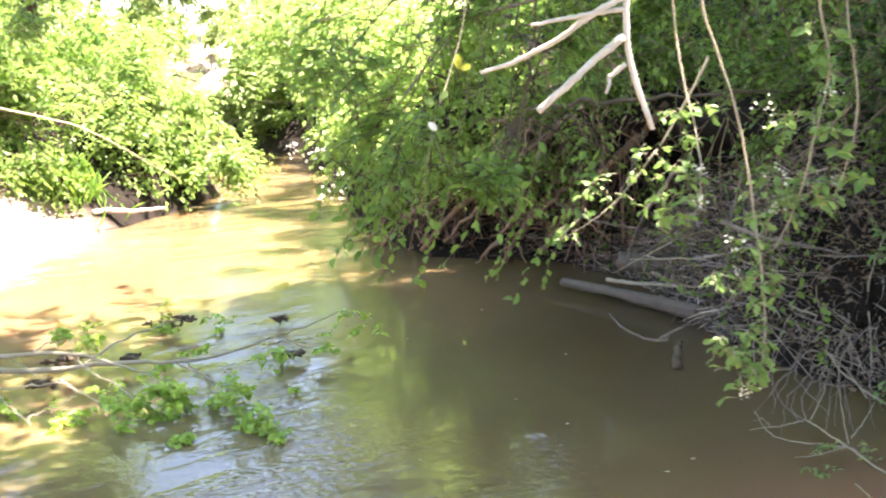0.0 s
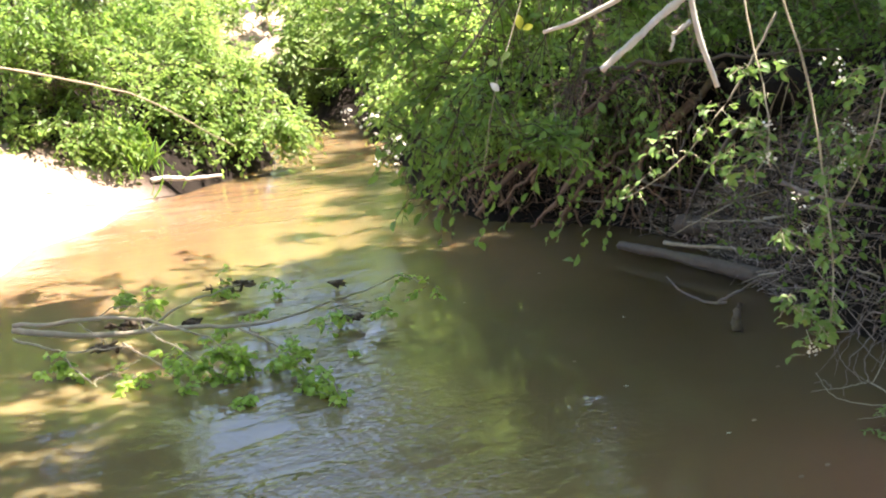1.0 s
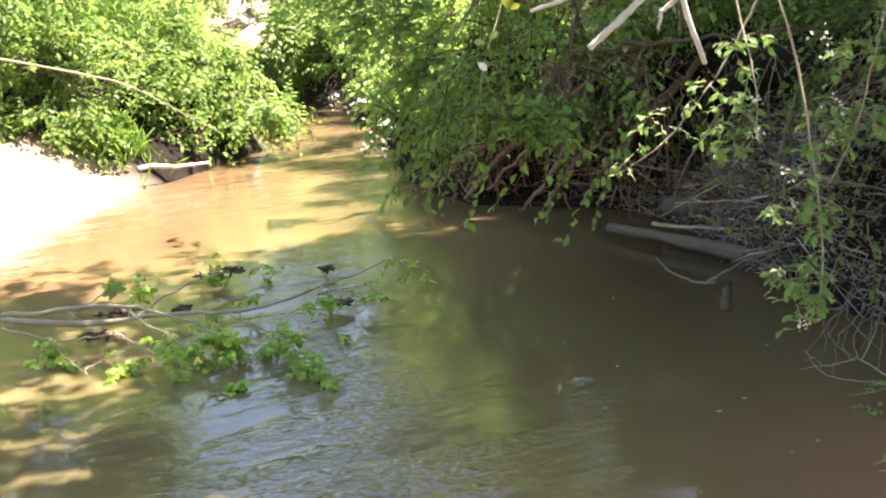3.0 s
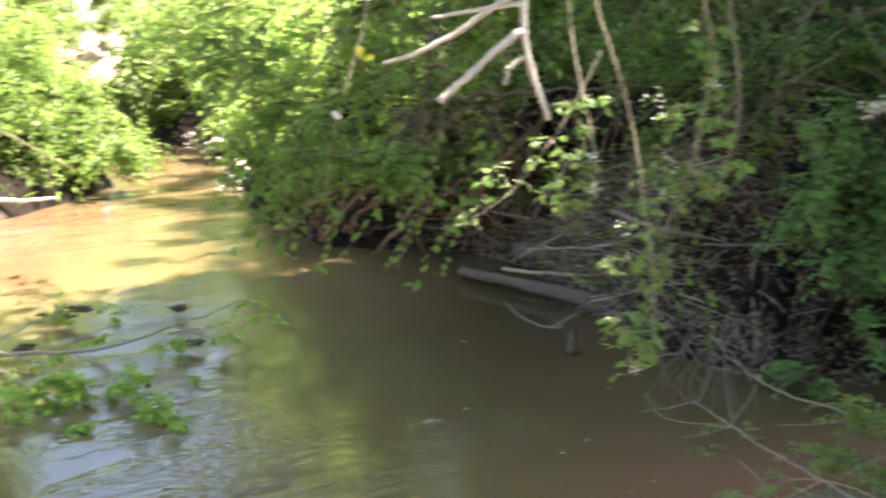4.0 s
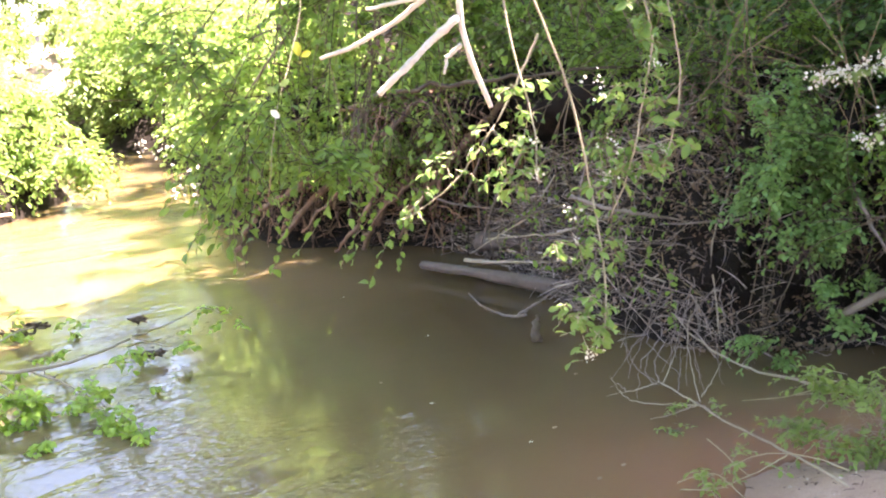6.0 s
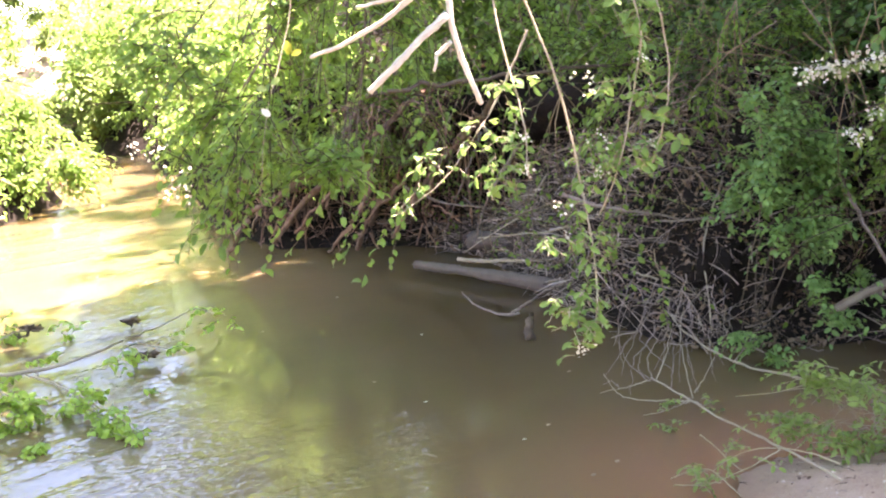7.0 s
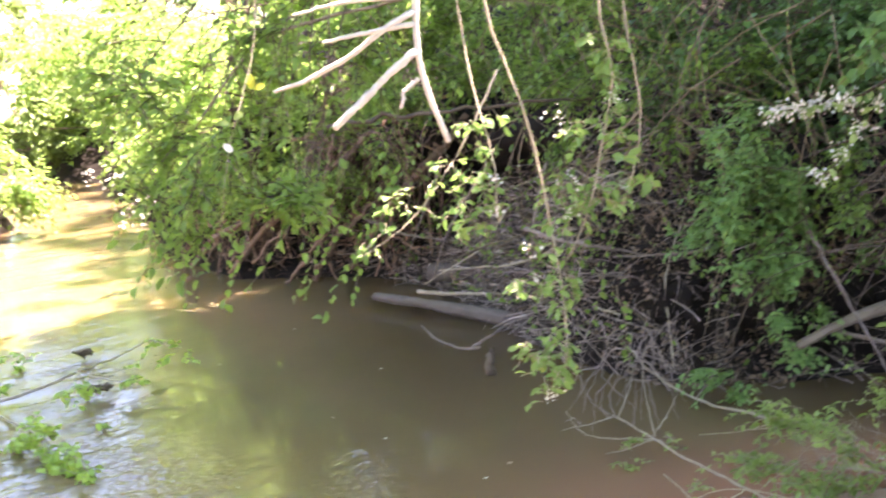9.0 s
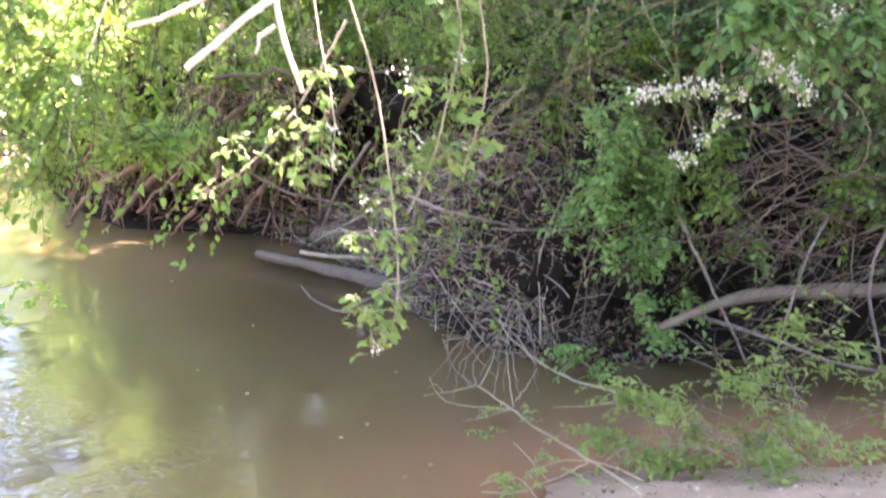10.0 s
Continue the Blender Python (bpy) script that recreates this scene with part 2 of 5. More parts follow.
def stem(pts, r0, r1, m=18, sides=7, wobble=0.0, gen=None, knots=0.12):
    """One stem as corners and faces, its end closed by the taper."""
    g = gen or rng
    q = smooth_line(pts, m, wobble, g)
    r = np.linspace(r0, r1, m) * (1 + knots * g.uniform(-1, 1, m))
    q = np.concatenate([q[:1], q, q[-1:] + 0.3 * r1 * unit(q[-1:] - q[-2:-1])])
    r = np.r_[1e-4, r, 1e-4]
    return tubes(q[None], r[None], sides)


def leaf_arrays(p, d, nrm, length, ratio=0.5, fold=0.25, curl=0.2, fine=False):
    """Folded oval leaves from base points, ways, normals and lengths."""
    d = unit(d)
    side = unit(np.cross(d, nrm))
    up = np.cross(side, d)
    L = np.asarray(length, float)[:, None]
    w = L * ratio * 0.5

    def at(along, across, lift):
        return p + d * L * along + side * w * across + up * L * lift

    if fine:
        spine = [(0, 0), (.14, 0), (.40, 0), (.66, -.2 * curl), (.88, -.6 * curl), (1, -curl)]
        wide = [.42, .90, 1.0, .66]
        pts = [at(a, 0, z) for a, z in spine]
        for turn in (1, -1):
            pts += [at(a - .03, turn * w_, fold * .35 * w_ + z) for (a, z), w_ in zip(spine[1:5], wide)]
        tri = []
        for o in (6, 10):
            half = [(0, 1, o), (1, 2, o + 1), (1, o + 1, o), (2, 3, o + 2), (2, o + 2, o + 1), (3, 4, o + 3), (3, o + 3, o + 2), (4, 5, o + 3)]
            tri += half if o == 6 else [(a, c, b) for a, b, c in half]
    else:
        pts = [at(0, 0, 0), at(.5, 0, 0), at(1, 0, -curl), at(.26, .82, fold * .35), at(.70, .86, fold * .35 - .3 * curl), at(.26, -.82, fold * .35), at(.70, -.86, fold * .35 - .3 * curl)]
        tri = [(0, 1, 3), (1, 4, 3), (1, 2, 4), (0, 5, 1), (1, 5, 6), (1, 6, 2)]
    k = len(pts)
    v = np.stack(pts, 1).reshape(-1, 3)
    f = (np.arange(len(p))[:, None, None] * k + np.array(tri)).reshape(-1, 3)
    return v, f


def twig_lines(start, way, length, droop, m=5):
    s = np.linspace(0, 1, m)[None, :, None]
    L = np.asarray(length, float)[:, None, None]
    way = unit(way)[:, None]
    fall = np.array([0, 0, -1.0]) * np.asarray(droop, float).reshape(-1, 1, 1)
    return start[:, None] + way * L * s + fall * L * s**2


def leaves_on(lines, per, size, gen, spread=0.9, first=0.15, ratio=0.5, fine=False, raw=False):
    """Leaves set by turns on both sides of twigs."""
    n, m, _ = lines.shape
    s = first + (1 - first) * (np.arange(per) + gen.uniform(0.1, 0.9, (n, per))) / per
    x = np.clip(s * (m - 1), 0, m - 1.001)
    i = x.astype(int)
    fr = (x - i)[..., None]
    row = np.arange(n)[:, None]
    p = lines[row, i] * (1 - fr) + lines[row, i + 1] * fr
    t = unit(lines[row, i + 1] - lines[row, i])
    side = unit(np.cross(t, np.array([0.03, 0.06, 1.0])))
    turn = np.where(np.arange(per) % 2, 1.0, -1.0)[None, :, None]
    d = t * 0.65 + side * turn * spread + gen.normal(0, 0.35, p.shape) + np.array([0, 0, -0.18])
    nrm = np.array([0, 0, 1.0]) + gen.normal(0, 0.5, p.shape)
    size = size * gen.uniform(0.55, 1.25, (n, per))
    if raw:
        return p.reshape(-1, 3), d.reshape(-1, 3), nrm.reshape(-1, 3), size.ravel()
    return leaf_arrays(p.reshape(-1, 3), d.reshape(-1, 3), nrm.reshape(-1, 3), size.ravel(), ratio, 0.3, 0.2, fine)


def single_leaves(raw, ratio, mat, parent, fold=0.3, curl=0.2):
    """Leaves near enough to be told apart: each an object of its own on one shared mesh."""
    p, d, nrm, size = raw
    v, f = leaf_arrays(np.zeros((1, 3)), np.array([[0, 1.0, 0]]), np.array([[0, 0, 1.0]]), np.ones(1), ratio, fold, curl, True)
    first = None
    for a, b, c, L in zip(p, d, nrm, size):
        b = Vector(b).normalized()
        x = b.cross(Vector(c)).normalized()
        z = x.cross(b)
        m = Matrix((x * L, b * L, z * L)).transposed().to_4x4()
        m.translation = a
        if first is None:
            first = mesh_np("leaf", v, f, mat, parent)
            ob = first
        else:
            ob = new("leaf", first.data)
            ob.parent = parent
            ob.matrix_parent_inverse = first.matrix_parent_inverse
        ob.matrix_basis = m


def cloud_twigs(blobs, gen, twig, droop, inner=0.3, clump=0.13, flat=0.5):
    """Starts and ways of twigs filling uneven blobs (centre, radii, count)."""
    st, wy = [], []
    for c, r, n in blobs:
        heads = max(3, n // 16)
        u = unit(gen.normal(0, 1, (heads, 3)))
        k = gen.uniform(inner**3, 1, heads)[:, None] ** (1 / 3)
        lump = 1 + 0.22 * np.sin(u[:, :1] * 7 + c[0] * 3) * np.cos(u[:, 1:2] * 6 + c[1]) + 0.12 * np.sin(u[:, 2:] * 11)
        which = gen.integers(0, heads, n)
        u = u[which]
        st.append(np.asarray(c) + (u * (k * lump)[which] + gen.normal(0, clump, (n, 3))) * np.asarray(r))
        wy.append((u * 0.8 + gen.normal(0, 0.6, (n, 3))) * (1, 1, flat))
    st, wy = np.concatenate(st), np.concatenate(wy)
    L = twig * gen.uniform(0.5, 1.3, len(st))
    return twig_lines(st - unit(wy) * twig * 0.4, wy, L, droop * gen.uniform(0.4, 1.4, len(st)))


def plant(name, label, category, root, blobs, leaf_material, leaf=0.045, per=9, twig=0.35, droop=0.35, stems=3,
          stem_r=0.02, seed=1, ratio=0.5, bark=None, group="", fine=False, twig_r=0.0028, lean=0.0, clump=0.13):
    """A shrub or tree: stems from one root to every blob, twigs and a crown of separate leaves."""
    gen = np.random.default_rng(seed)
    bark = bark or BARK
    root = np.asarray(root, float)
    e = thing(name, tuple(root), label, category, group)
    for c, r, n in blobs:
        c, r = np.asarray(c, float), np.asarray(r, float)
        for k in range(stems):
            end = c + r * gen.uniform(-0.6, 0.6, 3)
            mid = root * 0.5 + end * 0.5 + np.array([gen.normal(0, .1), gen.normal(0, .1), 0.18 * abs(end[2] - root[2]) + lean])
            start = root + np.array([gen.normal(0, stem_r * 2), gen.normal(0, stem_r * 2), -0.08])
            v, f = stem([start, mid, end], stem_r * gen.uniform(.6, 1.1), stem_r * .18, 14, 6, stem_r * .5, gen)
            shoot = mesh_np("stem", v, f, bark, e)
            for _ in range(3):
                q = smooth_line([start, mid, end], 10)
                a = q[gen.integers(4, 9)]
                b = c + r * gen.uniform(-0.9, 0.9, 3)
                v, f = stem([a, (a + b) / 2 + (0, 0, .06), b], stem_r * .35, stem_r * .1, 9, 5, stem_r * .4, gen)
                mesh_np("side_branch", v, f, bark, shoot)
    lines = cloud_twigs(blobs, gen, twig, droop, 0.3, clump)
    r = np.linspace(1, 0.4, lines.shape[1])[None] * twig_r * gen.uniform(.7, 1.3, (len(lines), 1))
    v, f = tubes(lines, r, 3)
    tagged(mesh_np("twig_spray", v, f, bark, e), kind="stuff")
    v, f = leaves_on(lines, per, leaf, gen, ratio=ratio, fine=fine)
    mesh_np("crown", v, f, leaf_material, e)
    return e


# ---- the ground and the creek ----
# outline of the water, with the kind of shore at each point: 0 sand flat, 1 cut bank, 2 sunny beach
SHORE = [(0.9, 2.4, 0), (1.6, 3.2, 0), (1.86, 3.85, 0), (1.9, 4.15, 0), (1.98, 4.42, 0), (2.2, 4.53, 0), (2.5, 4.46, 0), (2.75, 4.45, 0),
         (3.3, 4.35, 0), (4.1, 4.3, .4), (4.6, 5.2, 1), (3.9, 5.75, 1), (3.05, 5.8, 1), (2.75, 5.9, 1), (2.48, 6.0, 1), (2.24, 6.3, 1),
         (2.06, 6.8, 1), (1.95, 7.5, 1), (1.86, 8.4, 1), (1.70, 9.05, 1), (1.22, 9.68, 1), (0.2, 10.15, 1), (-0.42, 11.6, 1),
         (-0.85, 14.2, 1), (-1.50, 17.6, 1), (-2.2, 20.5, 1), (-5.5, 24.5, 1), (-9, 28, 1), (-10.2, 26.6, 1),
         (-6.6, 22.8, 1), (-4.1, 19.5, 1), (-3.2, 17.0, 1), (-2.55, 15.0, 1), (-2.8, 13.8, 1), (-3.1, 12.8, 1.6), (-3.42, 12.1, 2),
         (-3.34, 10.9, 2), (-3.62, 10.0, 2), (-3.45, 8.95, 2), (-3.9, 7.0, 2), (-4.3, 4.0, 1.8), (-3.8, 1.6, .6), (-1.8, 1.3, 0), (-0.6, 1.7, 0)]
SH = np.array(SHORE)


def shore_field(x, y):
    """Signed distance to the waterline (plus on land), and the kind of shore near by."""
    px = np.stack([x, y], -1).reshape(-1, 2)
    a, b = SH[:, :2], np.roll(SH[:, :2], -1, 0)
    ka, kb = SH[:, 2], np.roll(SH[:, 2], -1)
    best = np.full(len(px), 1e9)
    wsum, ksum = np.zeros(len(px)), np.zeros(len(px))
    inside = np.zeros(len(px), bool)
    for p, q, k0, k1 in zip(a, b, ka, kb):
        ab = q - p
        s = np.clip(((px - p) @ ab) / (ab @ ab), 0, 1)
        d = np.linalg.norm(px - p - s[:, None] * ab, axis=1)
        best = np.minimum(best, d)
        w = np.linalg.norm(ab) / (d + 0.05) ** 3
        wsum += w
        ksum += w * (k0 + (k1 - k0) * s)
        cross = (p[1] > px[:, 1]) != (q[1] > px[:, 1])
        dy = q[1] - p[1] if abs(q[1] - p[1]) > 1e-9 else 1e-9
        inside ^= cross & (px[:, 0] < (q[0] - p[0]) * (px[:, 1] - p[1]) / dy + p[0])
    return np.where(inside, -best, best).reshape(x.shape), (ksum / wsum).reshape(x.shape)


def rough_field(x, y, scale, seed=0.0):
    """Smooth uneven field from a few crossing waves, about -1 to 1."""
    x, y = x * scale, y * scale
    return (np.sin(1.7 * x + 0.6 * y + seed) * np.cos(1.3 * y - 0.7 * x + 2 * seed) * 0.5
            + np.sin(3.9 * x - 2.1 * y + 3 * seed) * np.cos(4.3 * y + 1.1 * x) * 0.3
            + np.sin(9.1 * x + 7.3 * y + seed) * np.cos(8.2 * y - 6.4 * x + seed) * 0.2)


def land(x, y):
    """Height of the ground."""
    x, y = np.asarray(x, float), np.asarray(y, float)
    d, k = shore_field(x, y)
    d = d + 0.10 * rough_field(x, y, 2.3, 1.0) * np.clip(np.abs(d) * 3, 0, 1)
    flat = 0.09 * (1 - np.exp(-(np.maximum(d, 0) * 2.2) ** 1.5)) + 0.05 * np.maximum(d, 0)
    flat = np.minimum(flat, 0.45)
    cut = 1.15 * (1 - np.exp(-np.maximum(d, 0) * 2.6)) + 0.16 * np.maximum(d, 0)
    q = np.clip((np.maximum(d, 0) - 0.4) / 0.4, 0, 1)
    ledge = 0.10 * (1 - np.exp(-np.maximum(d, 0) * 6)) + 1.1 * q * q * (3 - 2 * q) + 0.16 * np.maximum(d, 0)
    far_part = np.clip((y - 8.4) / 0.5, 0, 1) * np.clip((12.5 - y) / 0.8, 0, 1)
    cut = cut * (1 - far_part) + ledge * far_part
    beach = 0.30 * np.maximum(d, 0) + 0.05 * (1 - np.exp(-np.maximum(d, 0) * 8))
    beach = np.where(beach > 0.9, 0.9 + 0.35 * np.minimum(beach - 0.9, 2.5), beach)
    w1 = np.clip(1 - np.abs(k - 1), 0, 1)
    w2 = np.clip(k - 1, 0, 1)
    w0 = np.clip(1 - k, 0, 1)
    z = w0 * flat + w1 * cut + w2 * beach
    z = np.minimum(z, 2.2 + 0.004 * np.hypot(x, y))
    z = z + np.clip(d, 0, 1) * (0.14 * w1 + 0.015) * rough_field(x, y, 4.0, 2.0) + np.clip(d * 2, 0, .5) * 0.22 * w1 * rough_field(x, y, 9.0, .5)
    bed = -np.minimum(0.55, 0.30 * np.maximum(-d, 0)) - 0.004
    return np.where(d > 0, z, bed)


def stretch_axis(lo, hi, step, far_lo, far_hi, growth=1.22):
    core = list(np.arange(lo, hi + 1e-6, step))
    s, p = step, core[-1]
    while p < far_hi:
        s *= growth
        p += s
        core.append(p)
    s, p = step, core[0]
    while p > far_lo:
        s *= growth
        p -= s
        core.insert(0, p)
    return np.array(core)


def grid_mesh(name, xs, ys, zf, mat, flags):
    X, Y = np.meshgrid(xs, ys, indexing="ij")
    v = np.stack([X, Y, zf(X, Y)], -1).reshape(-1, 3)
    idx = np.arange(X.size).reshape(X.shape)
    f = np.stack([idx[:-1, :-1], idx[1:, :-1], idx[1:, 1:], idx[:-1, 1:]], -1).reshape(-1, 4)
    ob = mesh_np(name, v, f, mat)
    for key, values in flags(X, Y).items():
        ob.data.attributes.new(key, "FLOAT", "POINT").data.foreach_set("value", values.astype(np.float32).ravel())
    return ob


def ground_flags(X, Y):
    d, k = shore_field(X, Y)
    sandy = np.maximum(np.clip((0.85 - k) * 1.7, 0, 1), np.clip(k - 1.15, 0, 1) * 1.6)
    sandy = sandy * np.clip(1.6 - d * 0.42, 0, 1) * np.clip((12.75 - Y) * 1.4, 0, 1)
    # Pale patch beyond the bend: the gap's glare put into the ground colour.
    sandy = np.maximum(sandy, np.clip(1.8 - ((X + .222 * Y - .35) / 2.4) ** 2 - ((Y - 31) / 8.0) ** 2, 0, 1))
    z = land(X, Y)
    return {"wet": np.clip(1.15 - np.maximum(z, 0) / 0.035, 0, 1) * np.clip(2 - k * 1.2, 0.3, 1), "sandy": np.clip(sandy + 0.15 * rough_field(X, Y, 3.0) * (sandy > .05), 0, 1)}


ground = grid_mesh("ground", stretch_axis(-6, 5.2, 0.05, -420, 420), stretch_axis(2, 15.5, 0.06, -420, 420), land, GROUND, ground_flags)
tagged(ground, "sandy and muddy creek banks with crumbling soil darkened for shade", "ground", kind="structure")


def water_flags(X, Y):
    d, k = shore_field(X, Y)
    near = np.clip(1 + d / 2.3, 0, 1)
    bar = np.exp(-(((X - 0.35) / 0.55) ** 2 + ((Y - 5.6) / 0.45) ** 2)) * 0.45
    bar += np.exp(-(((X + 2.2) / 0.9) ** 2 + ((Y - 10.6) / 2.2) ** 2)) * 0.7
    sand = np.clip(np.where(k > 1, 0.25 + k - 1, 1.0 - 0.85 * k), 0, 1)
    # Holds back the tan shoal colour where shade is painted under the trunk.
    bank_shade = 1 - 0.9 * np.exp(-(((X - 3.4) / 1.1) ** 2 + ((Y - 5.4) / 0.6) ** 2))
    shallow = bank_shade * np.clip(near**1.3 * sand + bar, 0, 1) * np.clip(1 + 0.3 * rough_field(X, Y, 1.6, .7), 0, 1)
    wake = np.exp(-(((X + 0.75) / 0.6) ** 2 + ((Y - 7.2) / 1.2) ** 2)) * 0.8
    wake += np.exp(-(((X + 0.1) / 0.75) ** 2 + ((Y - 4.5) / 0.55) ** 2)) * 0.9
    wake += np.exp(-(((X + 0.3) / 1.0) ** 2 + ((Y - 5.2) / 0.5) ** 2)) * 0.5
    wake += np.exp(-(((X + 0.5) / 0.4) ** 2 + ((Y - 5.8) / 0.6) ** 2)) * 0.6
    ripple = 0.02 + np.clip(wake, 0, 1) + 0.45 * np.clip((Y - 8.5) / 4, 0, 1) + 0.12 * np.clip((-X - 1.6), 0, 1)
    ripple *= 0.75 + 0.35 * rough_field(X, Y, 2.6, 1.3)
    # Mask of the painted shade: pool, right side and inlet below the trunk.
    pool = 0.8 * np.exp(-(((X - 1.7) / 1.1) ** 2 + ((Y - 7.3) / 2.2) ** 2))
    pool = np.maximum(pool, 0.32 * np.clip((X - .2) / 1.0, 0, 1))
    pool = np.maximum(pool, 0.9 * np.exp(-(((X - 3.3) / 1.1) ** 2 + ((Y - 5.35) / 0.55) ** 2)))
    brim = np.exp(-np.abs(d) / 0.5) * np.clip(1.2 - 1.6 * k, 0, 1) * (d < 0.05)
    return {"brim": brim, "pool": pool, "shallow": np.clip(shallow, 0, 1), "ripple": np.clip(ripple, 0, 1)}


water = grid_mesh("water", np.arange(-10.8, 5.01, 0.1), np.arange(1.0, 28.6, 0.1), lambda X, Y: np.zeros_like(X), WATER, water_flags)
tagged(water, "slow murky brown creek water with small ripples", "water", kind="structure")

# ---- shrubs and trees of the right bank ----
G_R = "shrubs on the shaded bank"
cut_shrub = plant("overhanging_shrub", "green leafy shrub overhanging the creek from the cut bank", "shrub", (0.9, 11.0, 1.1),
      [((0.15, 11.4, 1.45), (0.8, 1.0, 1.0), 680), ((0.35, 10.5, 1.45), (0.75, 0.7, 0.9), 560), ((1.0, 10.0, 1.65), (0.6, 0.55, 0.75), 380), ((0.4, 10.0, 2.4), (1.2, 0.9, 0.7), 120)],
      LEAF_OVER, 0.066, 9, 0.45, 0.25, 3, 0.03, 11, ratio=.62, group=G_R, clump=.10)
plant("overhanging_shrub", "yellow-green shrub leaning over the narrow water", "shrub", (0.0, 13.8, 1.0),
      [((-0.1, 13.2, 1.15), (0.7, 1.2, 1.0), 560), ((-0.55, 15.4, 1.25), (0.75, 1.2, 1.05), 420), ((-0.2, 13.5, 2.2), (1.0, 1.2, 0.8), 200)],
      LEAF_SUNNY, 0.085, 9, 0.5, 0.25, 2, 0.03, 12, group=G_R)
plant("overhanging_shrub", "sunlit shrub at the narrow far bend", "shrub", (-1.4, 18.4, 1.0),
      [((-1.0, 18.2, 1.15), (0.8, 1.2, 0.95), 420), ((-1.6, 19.9, 1.9), (1.3, 1.3, 1.1), 420), ((-2.9, 22.0, 1.3), (.9, 1.0, 1.2), 400), ((-4.4, 23.4, .5), (.8, .6, .45), 260), ((-1.9, 20.6, .8), (.7, .7, .55), 260)],
      LEAF_SUNNY, 0.10, 9, 0.5, 0.3, 2, 0.010, 16, group=G_R)
plant("bank_shrub", "dense green shrub on top of the eroded bank", "shrub", (2.4, 9.9, 1.3),
      [((1.75, 9.6, 1.9), (0.7, 0.6, 0.6), 420), ((2.4, 8.9, 1.85), (0.65, 0.7, 0.6), 420), ((2.9, 8.0, 1.75), (0.6, 0.7, 0.65), 420)],
      LEAF_OVER, 0.062, 8, 0.42, 0.4, 2, 0.022, 13, ratio=.62, group=G_R, clump=.09)
plant("bank_shrub", "green shrub darkened for the shade of the bank", "shrub", (3.9, 7.4, 1.5),
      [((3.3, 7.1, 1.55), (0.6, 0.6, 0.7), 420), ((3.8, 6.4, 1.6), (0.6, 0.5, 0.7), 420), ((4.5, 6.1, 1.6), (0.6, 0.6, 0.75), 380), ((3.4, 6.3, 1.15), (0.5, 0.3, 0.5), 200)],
      LEAF_SHADED, 0.062, 8, 0.4, 0.4, 2, 0.022, 14, ratio=.62, group=G_R, clump=.08)
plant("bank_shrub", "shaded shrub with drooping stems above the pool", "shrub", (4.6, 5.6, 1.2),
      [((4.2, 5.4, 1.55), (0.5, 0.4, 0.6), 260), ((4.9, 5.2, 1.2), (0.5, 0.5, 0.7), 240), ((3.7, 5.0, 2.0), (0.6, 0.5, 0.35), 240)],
      LEAF_SHADED, 0.06, 8, 0.38, 0.45, 2, 0.018, 17, ratio=.62, group=G_R, clump=.08)
plant("bramble", "olive-green bramble trailing over the twig heap", "bramble", (2.7, 7.6, 1.2),
      [((2.15, 7.7, 1.45), (.42, .4, .3), 50), ((2.55, 7.0, 1.3), (.4, .35, .4), 70), ((2.95, 6.5, 1.35), (.38, .3, .42), 110), ((2.25, 6.7, .6), (.3, .25, .25), 40)],
      LEAF_BANK, .05, 8, .34, .5, 2, .008, 19)
plant("bank_shrub", "tall green shrub behind the bank, leaves darkened for shade", "shrub", (4.6, 9.0, 1.6),
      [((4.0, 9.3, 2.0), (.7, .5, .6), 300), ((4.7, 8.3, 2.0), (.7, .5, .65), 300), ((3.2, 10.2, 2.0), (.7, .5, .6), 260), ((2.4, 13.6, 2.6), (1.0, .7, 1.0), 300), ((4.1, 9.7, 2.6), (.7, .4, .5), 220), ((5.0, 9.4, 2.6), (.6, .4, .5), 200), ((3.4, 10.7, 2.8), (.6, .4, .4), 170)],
      LEAF_SHADED, .065, 8, .42, .4, 2, .02, 20, group=G_R)
plant("trailing_shrub", "drooping green shrub over the root hollow", "shrub", (1.1, 10.3, 1.3),
      [((.55, 9.95, .85), (.45, .3, .4), 200), ((.95, 9.5, .95), (.4, .3, .35), 130), ((1.2, 8.7, 1.38), (.5, .3, .28), 150), ((.85, 9.1, 1.15), (.4, .3, .4), 80), ((1.65, 8.4, 1.5), (.35, .3, .25), 40)],
      LEAF_OVER, .046, 10, .34, .45, 2, .010, 26, ratio=.6)
plant("green_bush", "bright green small-leaved bush hanging down the bank", "bush", (3.0, 6.15, 0.75),
      [((2.74, 5.75, 0.98), (0.27, 0.2, 0.30), 290), ((2.78, 5.62, 0.55), (0.2, 0.15, 0.32), 90), ((2.98, 5.75, 0.85), (0.22, 0.15, 0.28), 120), ((2.9, 5.8, 1.2), (0.2, 0.2, 0.2), 60), ((2.8, 5.55, .3), (.12, .1, .2), 45), ((2.57, 5.6, .14), (.12, .1, .1), 28), ((3.0, 5.6, .5), (.15, .1, .2), 40), ((3.38, 5.6, .75), (.16, .12, .2), 40)],
      LEAF_BUSH, 0.036, 9, 0.2, 0.4, 3, 0.008, 15, ratio=0.6, clump=.11, twig_r=.0012)
plant("bramble", "olive bramble hanging over the fallen trunk", "bramble", (3.6, 5.9, 1.1),
      [((3.25, 5.5, .95), (.3, .12, .22), 60), ((3.75, 5.35, .85), (.32, .14, .28), 70), ((4.3, 5.2, .95), (.3, .14, .3), 50)],
      LEAF_BANK, .045, 8, .26, .5, 3, .007, 191)
